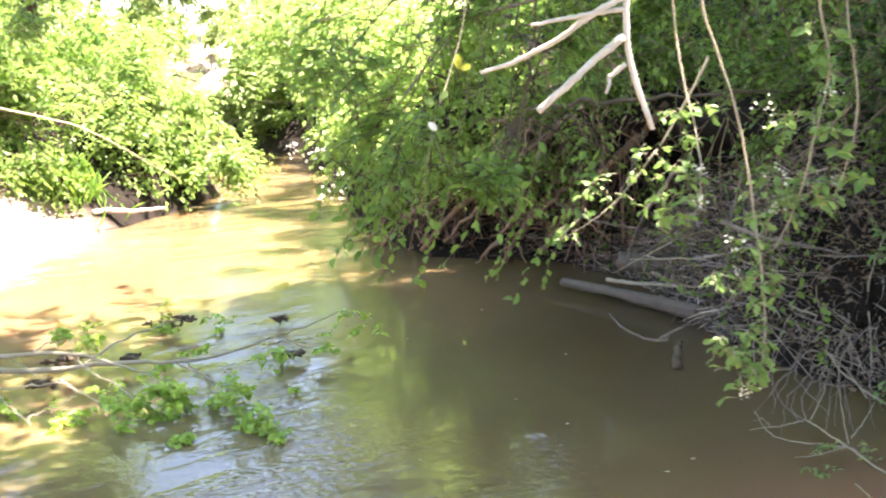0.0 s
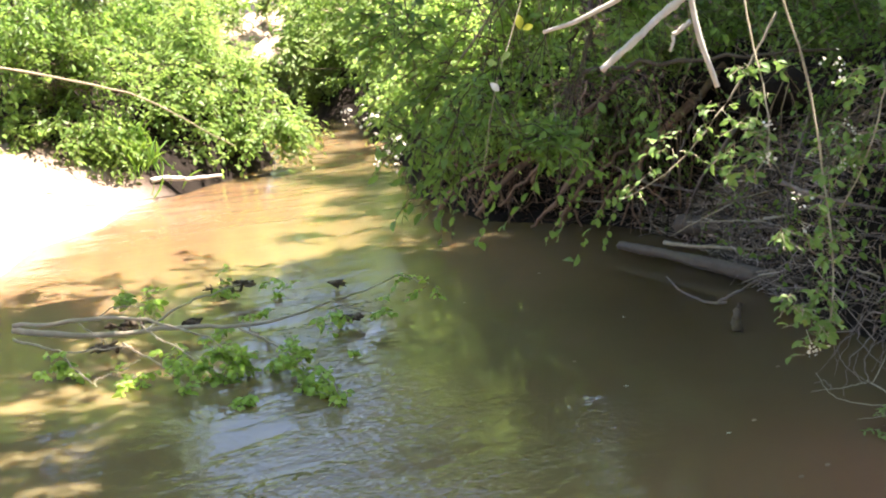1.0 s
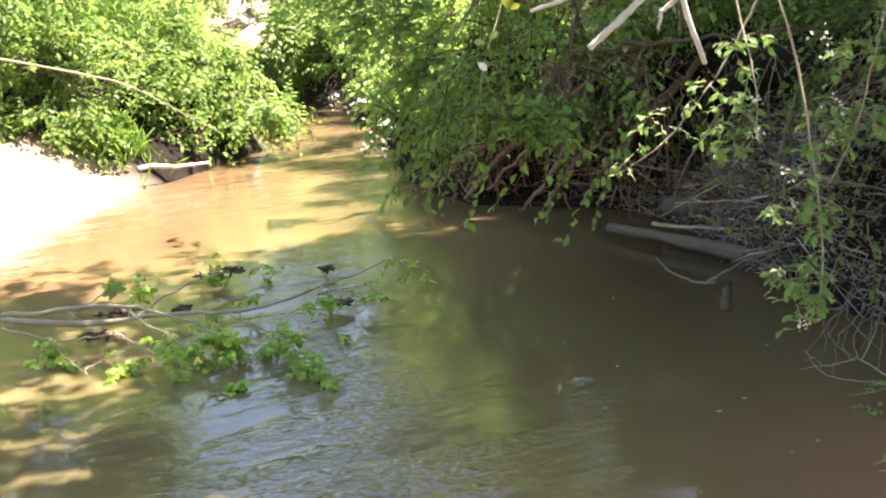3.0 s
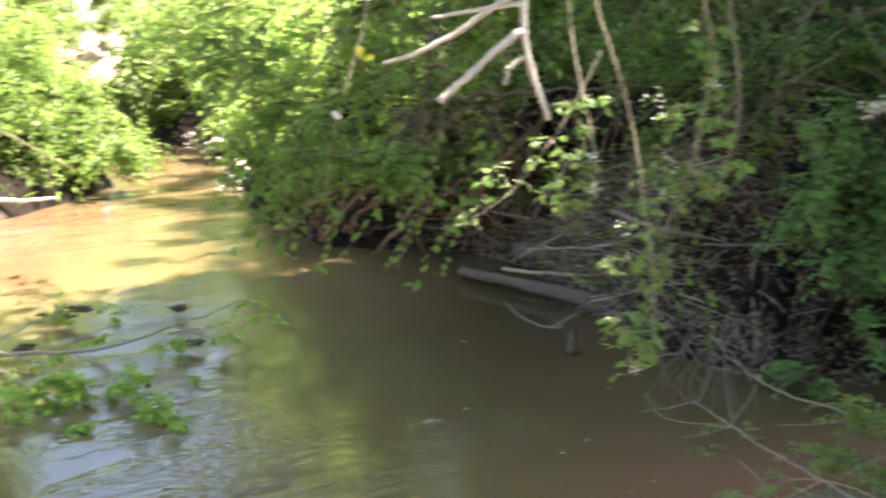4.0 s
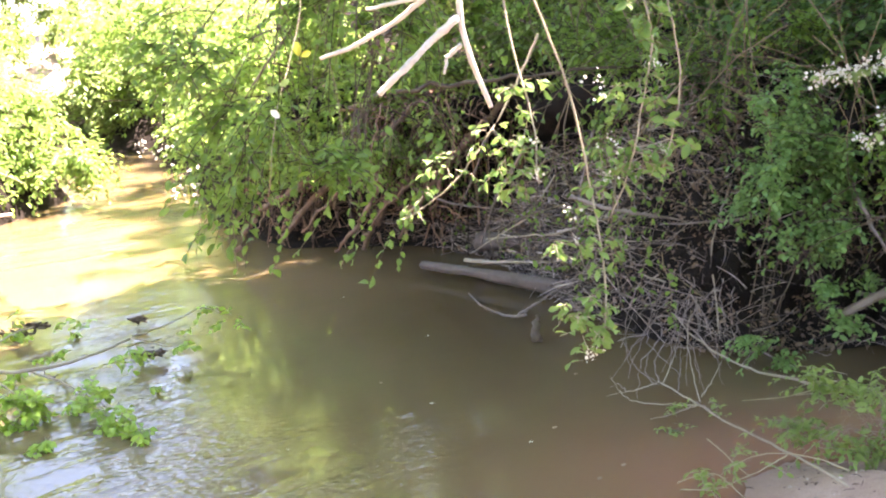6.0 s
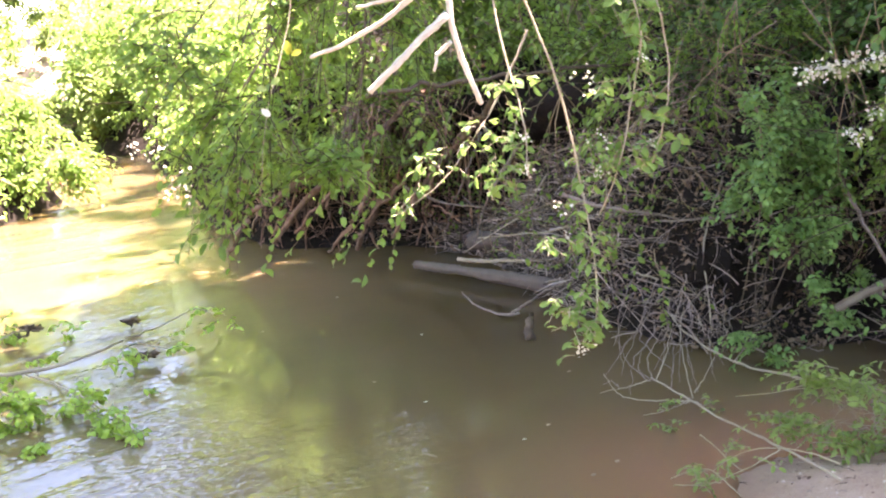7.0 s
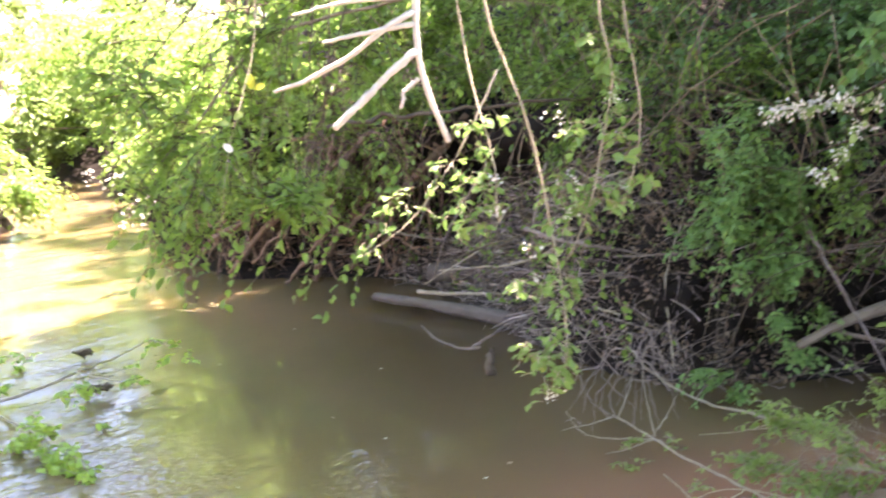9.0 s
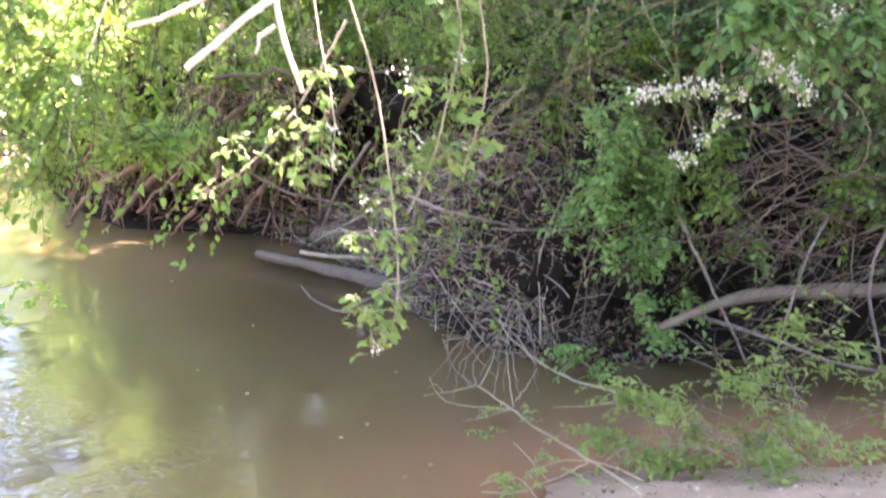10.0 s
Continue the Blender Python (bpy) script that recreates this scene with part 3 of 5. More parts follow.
plant("leaf_curtain", "olive-green drooping twigs hanging over the roots", "shrub", (0.9, 5.4, 2.5),
      [((0.42, 4.75, 1.50), (0.32, 0.25, 0.35), 70), ((0.62, 4.7, 1.25), (0.22, 0.15, 0.22), 40), ((0.1, 5.2, 1.7), (0.3, 0.3, 0.4), 60), ((0.7, 4.8, 1.9), (0.4, 0.3, 0.3), 60)],
      LEAF_BANK, 0.045, 9, 0.28, 0.45, 3, 0.008, 18)

for i, (x, y, z, r, n) in enumerate([(-.92, 10.4, .92, .04, 12), (-.74, 10.4, .88, .05, 12), (-.49, 10.4, .70, .04, 9), (-.53, 10.4, .54, .06, 18), (-.69, 10.4, .58, .05, 9)]):
    gen = np.random.default_rng(195 + i)
    v, f = leaf_arrays(gen.normal(0, r, (n, 3)), gen.normal(0, 1, (n, 3)), gen.normal(0, 1, (n, 3)) + (0, -.5, 1), gen.uniform(.02, .045, n), .8, .2, .3)
    tagged(mesh_np("blossom", v + np.array([x, y, z]), f, PETAL, cut_shrub, "white blossom cluster"), kind="stuff")

# ---- sunlit shrubs of the far bank ----
G_L = "sunlit shrubs beside the sand beach"
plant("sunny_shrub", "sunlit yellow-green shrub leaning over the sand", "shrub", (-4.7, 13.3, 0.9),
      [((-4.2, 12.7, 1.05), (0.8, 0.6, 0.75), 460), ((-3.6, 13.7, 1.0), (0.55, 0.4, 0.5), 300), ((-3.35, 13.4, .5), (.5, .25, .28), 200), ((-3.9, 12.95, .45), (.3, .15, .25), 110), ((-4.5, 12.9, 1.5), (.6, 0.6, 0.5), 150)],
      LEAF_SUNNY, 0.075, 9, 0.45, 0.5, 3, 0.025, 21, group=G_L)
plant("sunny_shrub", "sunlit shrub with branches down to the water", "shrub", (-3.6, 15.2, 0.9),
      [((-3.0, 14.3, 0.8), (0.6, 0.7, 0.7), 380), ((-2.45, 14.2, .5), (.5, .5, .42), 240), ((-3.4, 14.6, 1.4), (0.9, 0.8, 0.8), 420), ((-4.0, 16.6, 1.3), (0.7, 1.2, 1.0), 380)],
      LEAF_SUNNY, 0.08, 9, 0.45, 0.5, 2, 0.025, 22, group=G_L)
plant("hanging_bough", "dark leafy bough hanging low over the water", "branch", (-4.6, 6.6, 2.9),
      [((-2.55, 7.0, 1.95), (.6, .35, .28), 70), ((-1.85, 7.4, 2.1), (.5, .35, .2), 50), ((-3.2, 7.6, 1.9), (.5, .4, .35), 60)],
      LEAF_BANK, .055, 8, .34, .5, 2, .014, 27)
# Darker bank leaves stand in for the shade behind the beach.
plant("sunny_shrub", "tall shrub behind the beach, shade in its darker leaves", "shrub", (-6.4, 13.2, 1.2),
      [((-4.9, 12.9, 1.9), (.9, .7, .7), 300), ((-5.9, 12.3, 1.6), (0.9, 1.0, 1.1), 460), ((-5.2, 14.2, 2.3), (1.4, 1.2, 1.0), 460), ((-6.2, 10.6, 1.9), (0.9, 1.0, 0.9), 320)],
      LEAF_BANK, 0.08, 9, 0.45, 0.5, 3, 0.03, 23, group=G_L)
plant("sunny_shrub", "pale green shrub at the end of the narrow reach", "shrub", (-3.4, 25.2, 1.0),
      [((-3.0, 24.4, .9), (.8, .8, .8), 320), ((-2.2, 24.6, 2.0), (1.2, .8, 1.2), 380)],
      LEAF_SUNNY, 0.11, 9, 0.6, 0.4, 2, 0.010, 25, group=G_L)
# Pale leaves carry the far bend's haze and sunlight in their colour.
plant("sunny_shrub", "shrub beyond the far bend, haze and sun in its pale leaves", "shrub", (-5.0, 22.6, .8),
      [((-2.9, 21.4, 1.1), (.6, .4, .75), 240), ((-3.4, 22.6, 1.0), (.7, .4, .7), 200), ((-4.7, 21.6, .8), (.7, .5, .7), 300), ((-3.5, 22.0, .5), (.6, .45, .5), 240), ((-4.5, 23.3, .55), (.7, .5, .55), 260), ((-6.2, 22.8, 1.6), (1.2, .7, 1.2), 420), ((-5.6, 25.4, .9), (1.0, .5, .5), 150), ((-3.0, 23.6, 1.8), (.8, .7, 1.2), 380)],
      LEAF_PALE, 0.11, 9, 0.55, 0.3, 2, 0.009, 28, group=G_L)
plant("sapling", "thin sapling in the gap of the bend, glare in its pale leaves", "sapling", (-4.9, 27.0, .9),
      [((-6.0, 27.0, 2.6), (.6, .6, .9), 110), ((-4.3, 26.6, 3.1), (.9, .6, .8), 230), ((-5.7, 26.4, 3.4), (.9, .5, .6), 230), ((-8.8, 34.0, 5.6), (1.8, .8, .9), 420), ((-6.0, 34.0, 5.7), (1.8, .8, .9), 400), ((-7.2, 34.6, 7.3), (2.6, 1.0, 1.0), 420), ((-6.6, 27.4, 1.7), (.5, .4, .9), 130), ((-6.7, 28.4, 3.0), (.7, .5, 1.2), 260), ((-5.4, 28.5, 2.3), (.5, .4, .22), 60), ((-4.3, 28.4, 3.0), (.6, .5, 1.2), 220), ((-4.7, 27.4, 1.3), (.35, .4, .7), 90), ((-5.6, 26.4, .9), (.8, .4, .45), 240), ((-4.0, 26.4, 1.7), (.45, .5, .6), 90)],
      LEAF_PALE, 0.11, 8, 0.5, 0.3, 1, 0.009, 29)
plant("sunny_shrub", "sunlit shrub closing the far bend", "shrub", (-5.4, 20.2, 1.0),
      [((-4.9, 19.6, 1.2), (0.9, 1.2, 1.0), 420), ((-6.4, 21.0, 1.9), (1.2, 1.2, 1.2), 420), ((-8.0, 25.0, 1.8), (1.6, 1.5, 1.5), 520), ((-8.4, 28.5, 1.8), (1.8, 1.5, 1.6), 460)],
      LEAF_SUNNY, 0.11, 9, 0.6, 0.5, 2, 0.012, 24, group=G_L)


# ---- trees: trunks with limbs and crowns over the banks ----
def tree(label, root, height, spread, n, leaf, seed, leaf_material, low=0.35, group="trees over the creek"):
    gen = np.random.default_rng(seed)
    root = np.asarray(root, float)
    e = thing("tree", tuple(root), label, "tree", group)
    top = root + np.array([gen.normal(0, .3), gen.normal(0, .3), height * 0.85])
    v, f = stem([root - (0, 0, .3), root * .6 + top * .4 + (gen.normal(0, .15), gen.normal(0, .15), 0), top], 0.035 * height * .5, 0.02, 22, 9, .02, gen)
    bole = mesh_np("trunk", v, f, BARK, e)
    blobs = []
    for k in range(9):
        a = k * 2.4 + gen.uniform(0, 1)
        z = root[2] + height * (low + (1 - low) * (k + .5) / 9)
        rr = spread * (0.75 - 0.35 * abs((k + .5) / 9 - 0.35)) * gen.uniform(.6, 1.1)
        c = np.array([root[0] + np.cos(a) * rr, root[1] + np.sin(a) * rr, z])
        s = root + (top - root) * max(0.15, (z - root[2]) / height - 0.15)
        v, f = stem([s, (s + c) / 2 + (0, 0, .25), c], 0.012 * height * .5, 0.012, 12, 6, .02, gen)
        mesh_np("limb", v, f, BARK, bole)
        blobs.append((c, np.array([.42, .42, .24]) * spread * gen.uniform(.8, 1.25), n // 9))
    lines = cloud_twigs(blobs, gen, leaf * 6, 0.4)
    v, f = tubes(lines, np.full(lines.shape[:2], leaf * .05), 3)
    tagged(mesh_np("twig_spray", v, f, BARK, e), kind="stuff")
    v, f = leaves_on(lines, 8, leaf, gen, ratio=.55)
    mesh_np("crown", v, f, leaf_material, e)
    return e


# Mostly out of view, added to shade the creek and block reflected sky.
TREES = [((-2.9, 38.0), 16.5, 4.4, 4200, .21, LEAF_SUNNY, .16), ((2.2, 37.0), 17.0, 4.2, 3600, .21, LEAF_BANK, .14), ((-7.2, 17.2), 9.8, 2.4, 2600, .14, LEAF_SUNNY, .16), ((-6.4, 19.6), 10.0, 2.3, 2600, .14, LEAF_SUNNY, .2),
         ((3.4, 0.2), 7.5, 2.9, 1300, .12, LEAF_BANK, .40),
         ((6.0, 14.8), 8.0, 2.3, 1300, .12, LEAF_BANK, .25), ((5.2, 18.2), 8.0, 2.3, 1300, .12, LEAF_BANK, .2), ((5.8, 26.0), 8.5, 2.4, 1700, .13, LEAF_BANK, .1), ((5.6, 21.0), 8.0, 2.4, 2000, .14, LEAF_BANK, .15), ((5.0, 20.5), 9.0, 2.6, 1300, .13, LEAF_BANK, .2),
         ((6.8, 9.0), 8.0, 2.6, 1200, .11, LEAF_SHADED, .10), ((7.2, 5.4), 8.0, 2.6, 1200, .11, LEAF_SHADED, .08), ((5.6, 12.6), 8.0, 2.6, 1200, .11, LEAF_SHADED, .12),
         ((-8.2, 15.2), 9.5, 2.6, 1500, .11, LEAF_SUNNY, .2), ((-7.4, 19.0), 9.5, 2.2, 1500, .11, LEAF_SUNNY, .18), ((-8.6, 11.4), 6.5, 2.4, 1000, .10, LEAF_SUNNY, .22),
         ((5.2, 23.2), 8.5, 2.2, 1000, .10, LEAF_SUNNY, .12), ((-9.6, 22.6), 10.5, 2.6, 1500, .11, LEAF_SUNNY, .12),
         ((-11.0, 30.0), 8.0, 3.0, 1200, .14, LEAF_BANK, .06), ((-8.9, 30.5), 7.0, 2.2, 1300, .13, LEAF_SUNNY, .12), ((5.4, 24.6), 7.5, 2.6, 1000, .11, LEAF_BANK, .12), ((-5.6, 3.0), 7.0, 2.6, 1300, .12, LEAF_BANK, .30), ((-2.6, -2.0), 7.0, 2.8, 1500, .13, LEAF_BANK, .30),
         ((0.6, -3.6), 7.5, 3.0, 1500, .13, LEAF_BANK, .25), ((4.4, -2.4), 7.5, 3.0, 1500, .13, LEAF_BANK, .25), ((-6.0, -1.0), 7.0, 2.8, 1300, .13, LEAF_BANK, .25),
         ((0.3, 29.5), 6.0, 2.4, 1300, .13, LEAF_SUNNY, .04), ((-10.6, 27.6), 5.5, 2.6, 1300, .13, LEAF_SUNNY, .04), ((1.9, 31.0), 13.0, 3.0, 1900, .13, LEAF_SUNNY, .04)]
for i, ((tx, ty), hh, sp, nn, lf, lm, lo) in enumerate(TREES):
    tz = float(land(np.array([tx]), np.array([ty]))[0])
    tree("broadleaf tree with a thin trunk, added mostly out of view for shade", (tx, ty, tz), hh, sp, nn, lf, 50 + i, lm, lo)

# Unseen crowns added overhead, placed blob by blob to cast shade below.
plant("shade_crown", "tall unseen tree, its leafy crown added to shade the creek", "tree", (4.9, 9.6, 1.6),
      [((2.3, 8.3, 6.2), (1.1, 1.0, .7), 420), ((2.6, 8.2, 6.6), (1.4, 1.1, .7), 480), ((4.8, 9.2, 6.8), (1.5, 1.4, .8), 400)],
      LEAF_BANK, .19, 9, .8, .4, 1, .11, 41, group="trees over the creek", twig_r=.005, clump=.42)
plant("shade_crown", "tall unseen tree, its leafy crown added to shade the creek", "tree", (5.2, 6.1, 1.5),
      [((3.0, 6.2, 6.3), (1.1, 1.2, .7), 440), ((2.7, 6.2, 6.6), (1.4, 1.3, .7), 520), ((4.8, 6.5, 6.7), (1.5, 1.4, .8), 390), ((3.8, 5.2, 6.0), (1.2, .8, .6), 330), ((2.9, 5.0, 6.1), (1.2, .8, .6), 360), ((5.1, 4.2, 6.3), (1.1, .8, .6), 380), ((6.3, 5.5, 6.4), (1.0, .9, .6), 360), ((0.2, 4.6, 6.3), (.9, .7, .4), 230), ((-.1, 7.2, 6.4), (1.2, .8, .5), 150), ((-.9, 5.8, 6.4), (.9, .8, .4), 110), ((2.95, 3.05, 5.8), (.55, .3, .4), 44), ((3.6, 7.4, 6.2), (1.6, 1.0, .6), 210), ((2.9, 7.4, 6.2), (1.2, 1.0, .6), 330), ((5.8, 7.8, 6.6), (1.2, 1.4, .6), 300)],
      LEAF_BANK, .19, 9, .8, .4, 1, .11, 42, group="trees over the creek", twig_r=.005, clump=.42)

# woods all round, past the banks
gen = np.random.default_rng(3)
ang = gen.uniform(0, 2 * np.pi, 260)
rad = gen.uniform(34, 60, 260)
wood_blobs = [((np.cos(a) * r - 2, np.sin(a) * r + 10, gen.uniform(1, 5.5)), (3.2, 3.2, 2.2), 26) for a, r in zip(ang, rad) if abs(np.cos(a) * r - 2 + .235 * (np.sin(a) * r + 10)) > 5.0 or np.sin(a) < 0]
wl_lines = cloud_twigs(wood_blobs, gen, 2.4, 0.3)
v, f = leaves_on(wl_lines, 8, 0.75, gen, ratio=.7)
tagged(mesh_np("far_woods", v, f, LEAF_BANK), "distant green woods round the creek", "woods", kind="stuff")

# ---- roots and dead wood on the cut bank ----
gen = np.random.default_rng(5)
bank = np.array([(2.42, 5.85), (2.24, 6.3), (2.06, 6.8), (1.95, 7.5), (1.86, 8.4), (1.70, 9.05), (1.22, 9.68), (0.2, 10.15), (-0.42, 11.6)])
bd = np.r_[0, np.cumsum(np.linalg.norm(np.diff(bank, axis=0), axis=1))]


def along_bank(s, off):
    """A point of the bank s metres along it and off metres inland."""
    x, y = np.interp(s, bd, bank[:, 0]), np.interp(s, bd, bank[:, 1])
    x2, y2 = np.interp(s + .1, bd, bank[:, 0]), np.interp(s + .1, bd, bank[:, 1])
    x1, y1 = np.interp(s - .1, bd, bank[:, 0]), np.interp(s - .1, bd, bank[:, 1])
    t = np.stack([x2 - x1, y2 - y1], -1)
    t = t / np.linalg.norm(t, axis=-1, keepdims=True)
    return np.stack([x + t[..., 1] * off, y - t[..., 0] * off], -1), t


def overhang(label, path, top, reach, seed):
    """A thick uneven lip of root-bound soil above an undercut bank; path runs along the lip with the land on its right-hand side."""
    g = np.random.default_rng(seed)
    q = smooth_line([(x, y, 0) for x, y in path], 60)[:, :2]
    t = unit(np.gradient(q, axis=0))
    side = np.stack([t[:, 1], -t[:, 0]], 1)
    profile = np.array([(1.25, .10), (.8, .09), (.45, .06), (.18, .0), (.03, -.07), (.0, -.16), (.08, -.24), (.28, -.30), (.6, -.36), (1.0, -.55)])
    along = np.linspace(0, 1, len(q))
    fade = np.clip(np.minimum(along, 1 - along) * 6, 0, 1)
    bite = reach * (.55 + .45 * np.sin(along * 17 + seed)) * fade + .45 * (1 - fade)
    off = profile[None, :, 0] + bite[:, None] * np.clip(1.1 - profile[None, :, 0], 0, 1)
    z = top + profile[None, :, 1] + .07 * np.sin(along * 23 + 2 * seed)[:, None] + g.normal(0, .022, off.shape)
    off = off + g.normal(0, .03, off.shape)
    v = np.concatenate([q[:, None] + side[:, None] * off[..., None], z[..., None]], 2)
    idx = np.arange(v.shape[0] * v.shape[1]).reshape(v.shape[:2])
    f = np.stack([idx[:-1, :-1], idx[1:, :-1], idx[1:, 1:], idx[:-1, 1:]], -1).reshape(-1, 4)
    return tagged(mesh_np("bank_overhang", v.reshape(-1, 3), f, GROUND), label, "bank", kind="structure")


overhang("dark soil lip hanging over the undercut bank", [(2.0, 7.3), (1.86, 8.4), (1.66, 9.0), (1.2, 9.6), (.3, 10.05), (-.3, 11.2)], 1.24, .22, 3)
# These two lips are added only to darken what lies under them.
overhang("soil lip added for shade above the fallen trunk", [(4.8, 5.15), (3.95, 5.62), (3.1, 5.72), (2.5, 6.15)], 1.02, .15, 8)
overhang("crumbling soil lip added to shade the waterline", [(3.7, 5.70), (3.05, 5.72), (2.55, 5.98), (2.22, 6.5)], .44, .06, 5)

n = 150
s0 = np.clip(gen.normal(5.2, 1.1, n), 2.4, bd[-1] - .6)
o = gen.uniform(0.35, 0.9, n)
xy, tt = along_bank(s0, o)
xy2, _ = along_bank(s0 + gen.normal(0, .25, n), gen.uniform(-0.12, 0.25, n))
top_z = land(xy[:, 0], xy[:, 1]) + gen.uniform(0.05, 0.35, n)
end_z = gen.uniform(0.0, 0.35, n)
k = np.linspace(0, 1, 7)[None, :, None]
A = np.concatenate([xy, top_z[:, None]], 1)[:, None]
B = np.concatenate([xy2, end_z[:, None]], 1)[:, None]
lines = A * (1 - k) + B * k + np.array([0, 0, .28]) * (k * (1 - k)) + np.cumsum(gen.normal(0, .03, (n, 7, 3)), 1)
lines[..., :2] -= (tt[:, None, ::-1] * np.array([1, -1])) * (0.25 * k * (1 - k))
rr = (.004 + .026 * gen.uniform(0, 1, n) ** 3)[:, None] * np.linspace(1.2, .4, 7)[None]
v, f = tubes(lines, rr, 5)
tagged(mesh_np("root_tangle", v, f, ROOT), "tangle of brown bare roots hanging from the eroded bank", "roots", kind="stuff")

n = 3200
s0 = gen.uniform(-1.6, 4.4, n)
s0 = np.where((s0 < 0) & (gen.uniform(0, 1, n) < .65), gen.uniform(.2, 3.2, n), s0)
o = gen.uniform(-0.05, 0.95, n)
xy, tt = along_bank(np.clip(s0, 0, None), o)
xy[s0 < 0] += np.stack([-s0[s0 < 0] * 1.1, s0[s0 < 0] * .25], -1)
z = np.maximum(land(xy[:, 0], xy[:, 1]), 0) + np.abs(gen.normal(0.05, 0.12, n))
way = np.concatenate([tt * gen.choice([-1, 1], n)[:, None], gen.normal(0, .3, (n, 1))], 1) + gen.normal(0, .45, (n, 3)) * (1, 1, .5)
L = gen.uniform(.15, .85, n) * gen.uniform(.4, 1, n)
lines = twig_lines(np.concatenate([xy, z[:, None]], 1) - unit(way) * L[:, None] * .5, way, L, gen.uniform(-.1, .25, n), 6)
bend = np.linspace(-1, 1, 6)[None, :, None] ** 2
lines = lines + gen.normal(0, .08, (n, 1, 3)) * L[:, None, None] * bend + np.cumsum(gen.normal(0, .004, (n, 6, 3)), 1)
rr = (.0012 + .0042 * gen.uniform(0, 1, n) ** 4)[:, None] * np.linspace(1.2, .5, 6)[None]
v, f = tubes(lines, rr, 4)
tagged(mesh_np("twig_litter", v, f, TWIG_GREY), "grey dead twigs and driftwood heaped on the bank", "twigs", kind="stuff")


n = 1900
s0 = gen.uniform(.9, 3.6, n)
xy, tt = along_bank(s0, np.abs(gen.normal(.12, .3, n)) - .06)
z = np.maximum(land(xy[:, 0], xy[:, 1]), 0) + np.abs(gen.normal(.05, .07, n))
way = np.concatenate([tt * gen.choice([-1, 1], n)[:, None] + gen.normal(0, .55, (n, 2)), gen.normal(0, .22, (n, 1))], 1)
L = gen.uniform(.08, .5, n) * gen.uniform(.4, 1, n)
lines = twig_lines(np.concatenate([xy, z[:, None]], 1) - unit(way) * L[:, None] * .5, way, L, gen.uniform(-.05, .15, n), 5) + np.cumsum(gen.normal(0, .006, (n, 5, 3)), 1)
v, f = tubes(lines, (.0016 + .006 * gen.uniform(0, 1, n) ** 4)[:, None] * np.linspace(1.2, .5, 5)[None], 4)
tagged(mesh_np("twig_heap", v, f, TWIG_PALE), "pale washed-up twigs heaped beside the drift log", "twigs", kind="stuff")

# dry leaves fallen on the bank
n = 1500
s0 = gen.uniform(-2.2, 6.5, n)
xy, tt = along_bank(np.clip(s0, 0, None), gen.uniform(0.0, 1.6, n))
xy[s0 < 0] += np.stack([-s0[s0 < 0] * 1.1, s0[s0 < 0] * .2], -1)
p = np.concatenate([xy, (np.maximum(land(xy[:, 0], xy[:, 1]), 0) + gen.uniform(.005, .12, n))[:, None]], 1)
d = gen.normal(0, 1, (n, 3)) * (1, 1, .5)
v, f = leaf_arrays(p, d, gen.normal(0, .6, (n, 3)) + (0, 0, 1), gen.uniform(.02, .055, n), .5, .5, .4)
tagged(mesh_np("leaf_litter", v, f, LEAF_DRY), "dry brown leaves caught among the twigs", "leaves", kind="stuff")

# leaf mould and bark crumbs on the bare slope
n = 5200
s0 = gen.uniform(-.5, 3.0, n)
xy, tt = along_bank(np.clip(s0, 0, None), gen.uniform(.02, .9, n))
xy[s0 < 0] += np.stack([-s0[s0 < 0] * 1.1, s0[s0 < 0] * .2], -1)
p = np.concatenate([xy, (np.maximum(land(xy[:, 0], xy[:, 1]), 0) + gen.uniform(.004, .035, n))[:, None]], 1)
d = gen.normal(0, 1, (n, 3))
v, f = leaf_arrays(p, d, gen.normal(0, .8, (n, 3)) + (-.5, -.4, 1), gen.uniform(.012, .045, n), .55, .6, .5)
tagged(mesh_np("leaf_mould", v, f, LEAF_DRY), "curled brown leaf mould and bark crumbs on the slope", "leaves", kind="stuff")

# thin bare stems arching down over the shaded bank
n = 300
s0 = gen.uniform(-2.2, 4.3, n)
xy, tt = along_bank(np.clip(s0, 0, None), gen.uniform(-0.15, 1.1, n))
xy[s0 < 0] += np.stack([-s0[s0 < 0] * 1.1, s0[s0 < 0] * .2], -1)
gz = np.maximum(land(xy[:, 0], xy[:, 1]), 0)
top_z = gz + gen.uniform(.5, 1.5, n)
drift = gen.normal(0, .3, (n, 2))
k = np.linspace(0, 1, 9)[None, :, None]
A = np.concatenate([xy + drift, top_z[:, None]], 1)[:, None]
B = np.concatenate([xy, (gz + gen.uniform(0, .45, n))[:, None]], 1)[:, None]
lines = A * (1 - k) + B * k
lines[..., :2] += (gen.normal(0, .22, (n, 1, 2)) * (k * (1 - k)) * 4)
lines += np.cumsum(gen.normal(0, .012, (n, 9, 3)), 1)
rr = gen.uniform(.0014, .0045, n)[:, None] * np.linspace(1.3, .5, 9)[None]
thicket = thing("stem_thicket", (2.6, 6.9, .9), "thin bare brown stems arching over the shaded bank", "stems")
for line, r in zip(lines, rr):
    v, f = tubes(line[None], r[None], 4)
    mesh_np("stem", v, f, STEM_BROWN, thicket)
pick = gen.permutation(n)[:210]
v, f = leaves_on(lines[pick], 18, .042, gen, first=.1, ratio=.6)
tagged(mesh_np("climbing_leaves", v, f, LEAF_BANK), "small olive leaves of climbers on the bank", "leaves", kind="stuff")


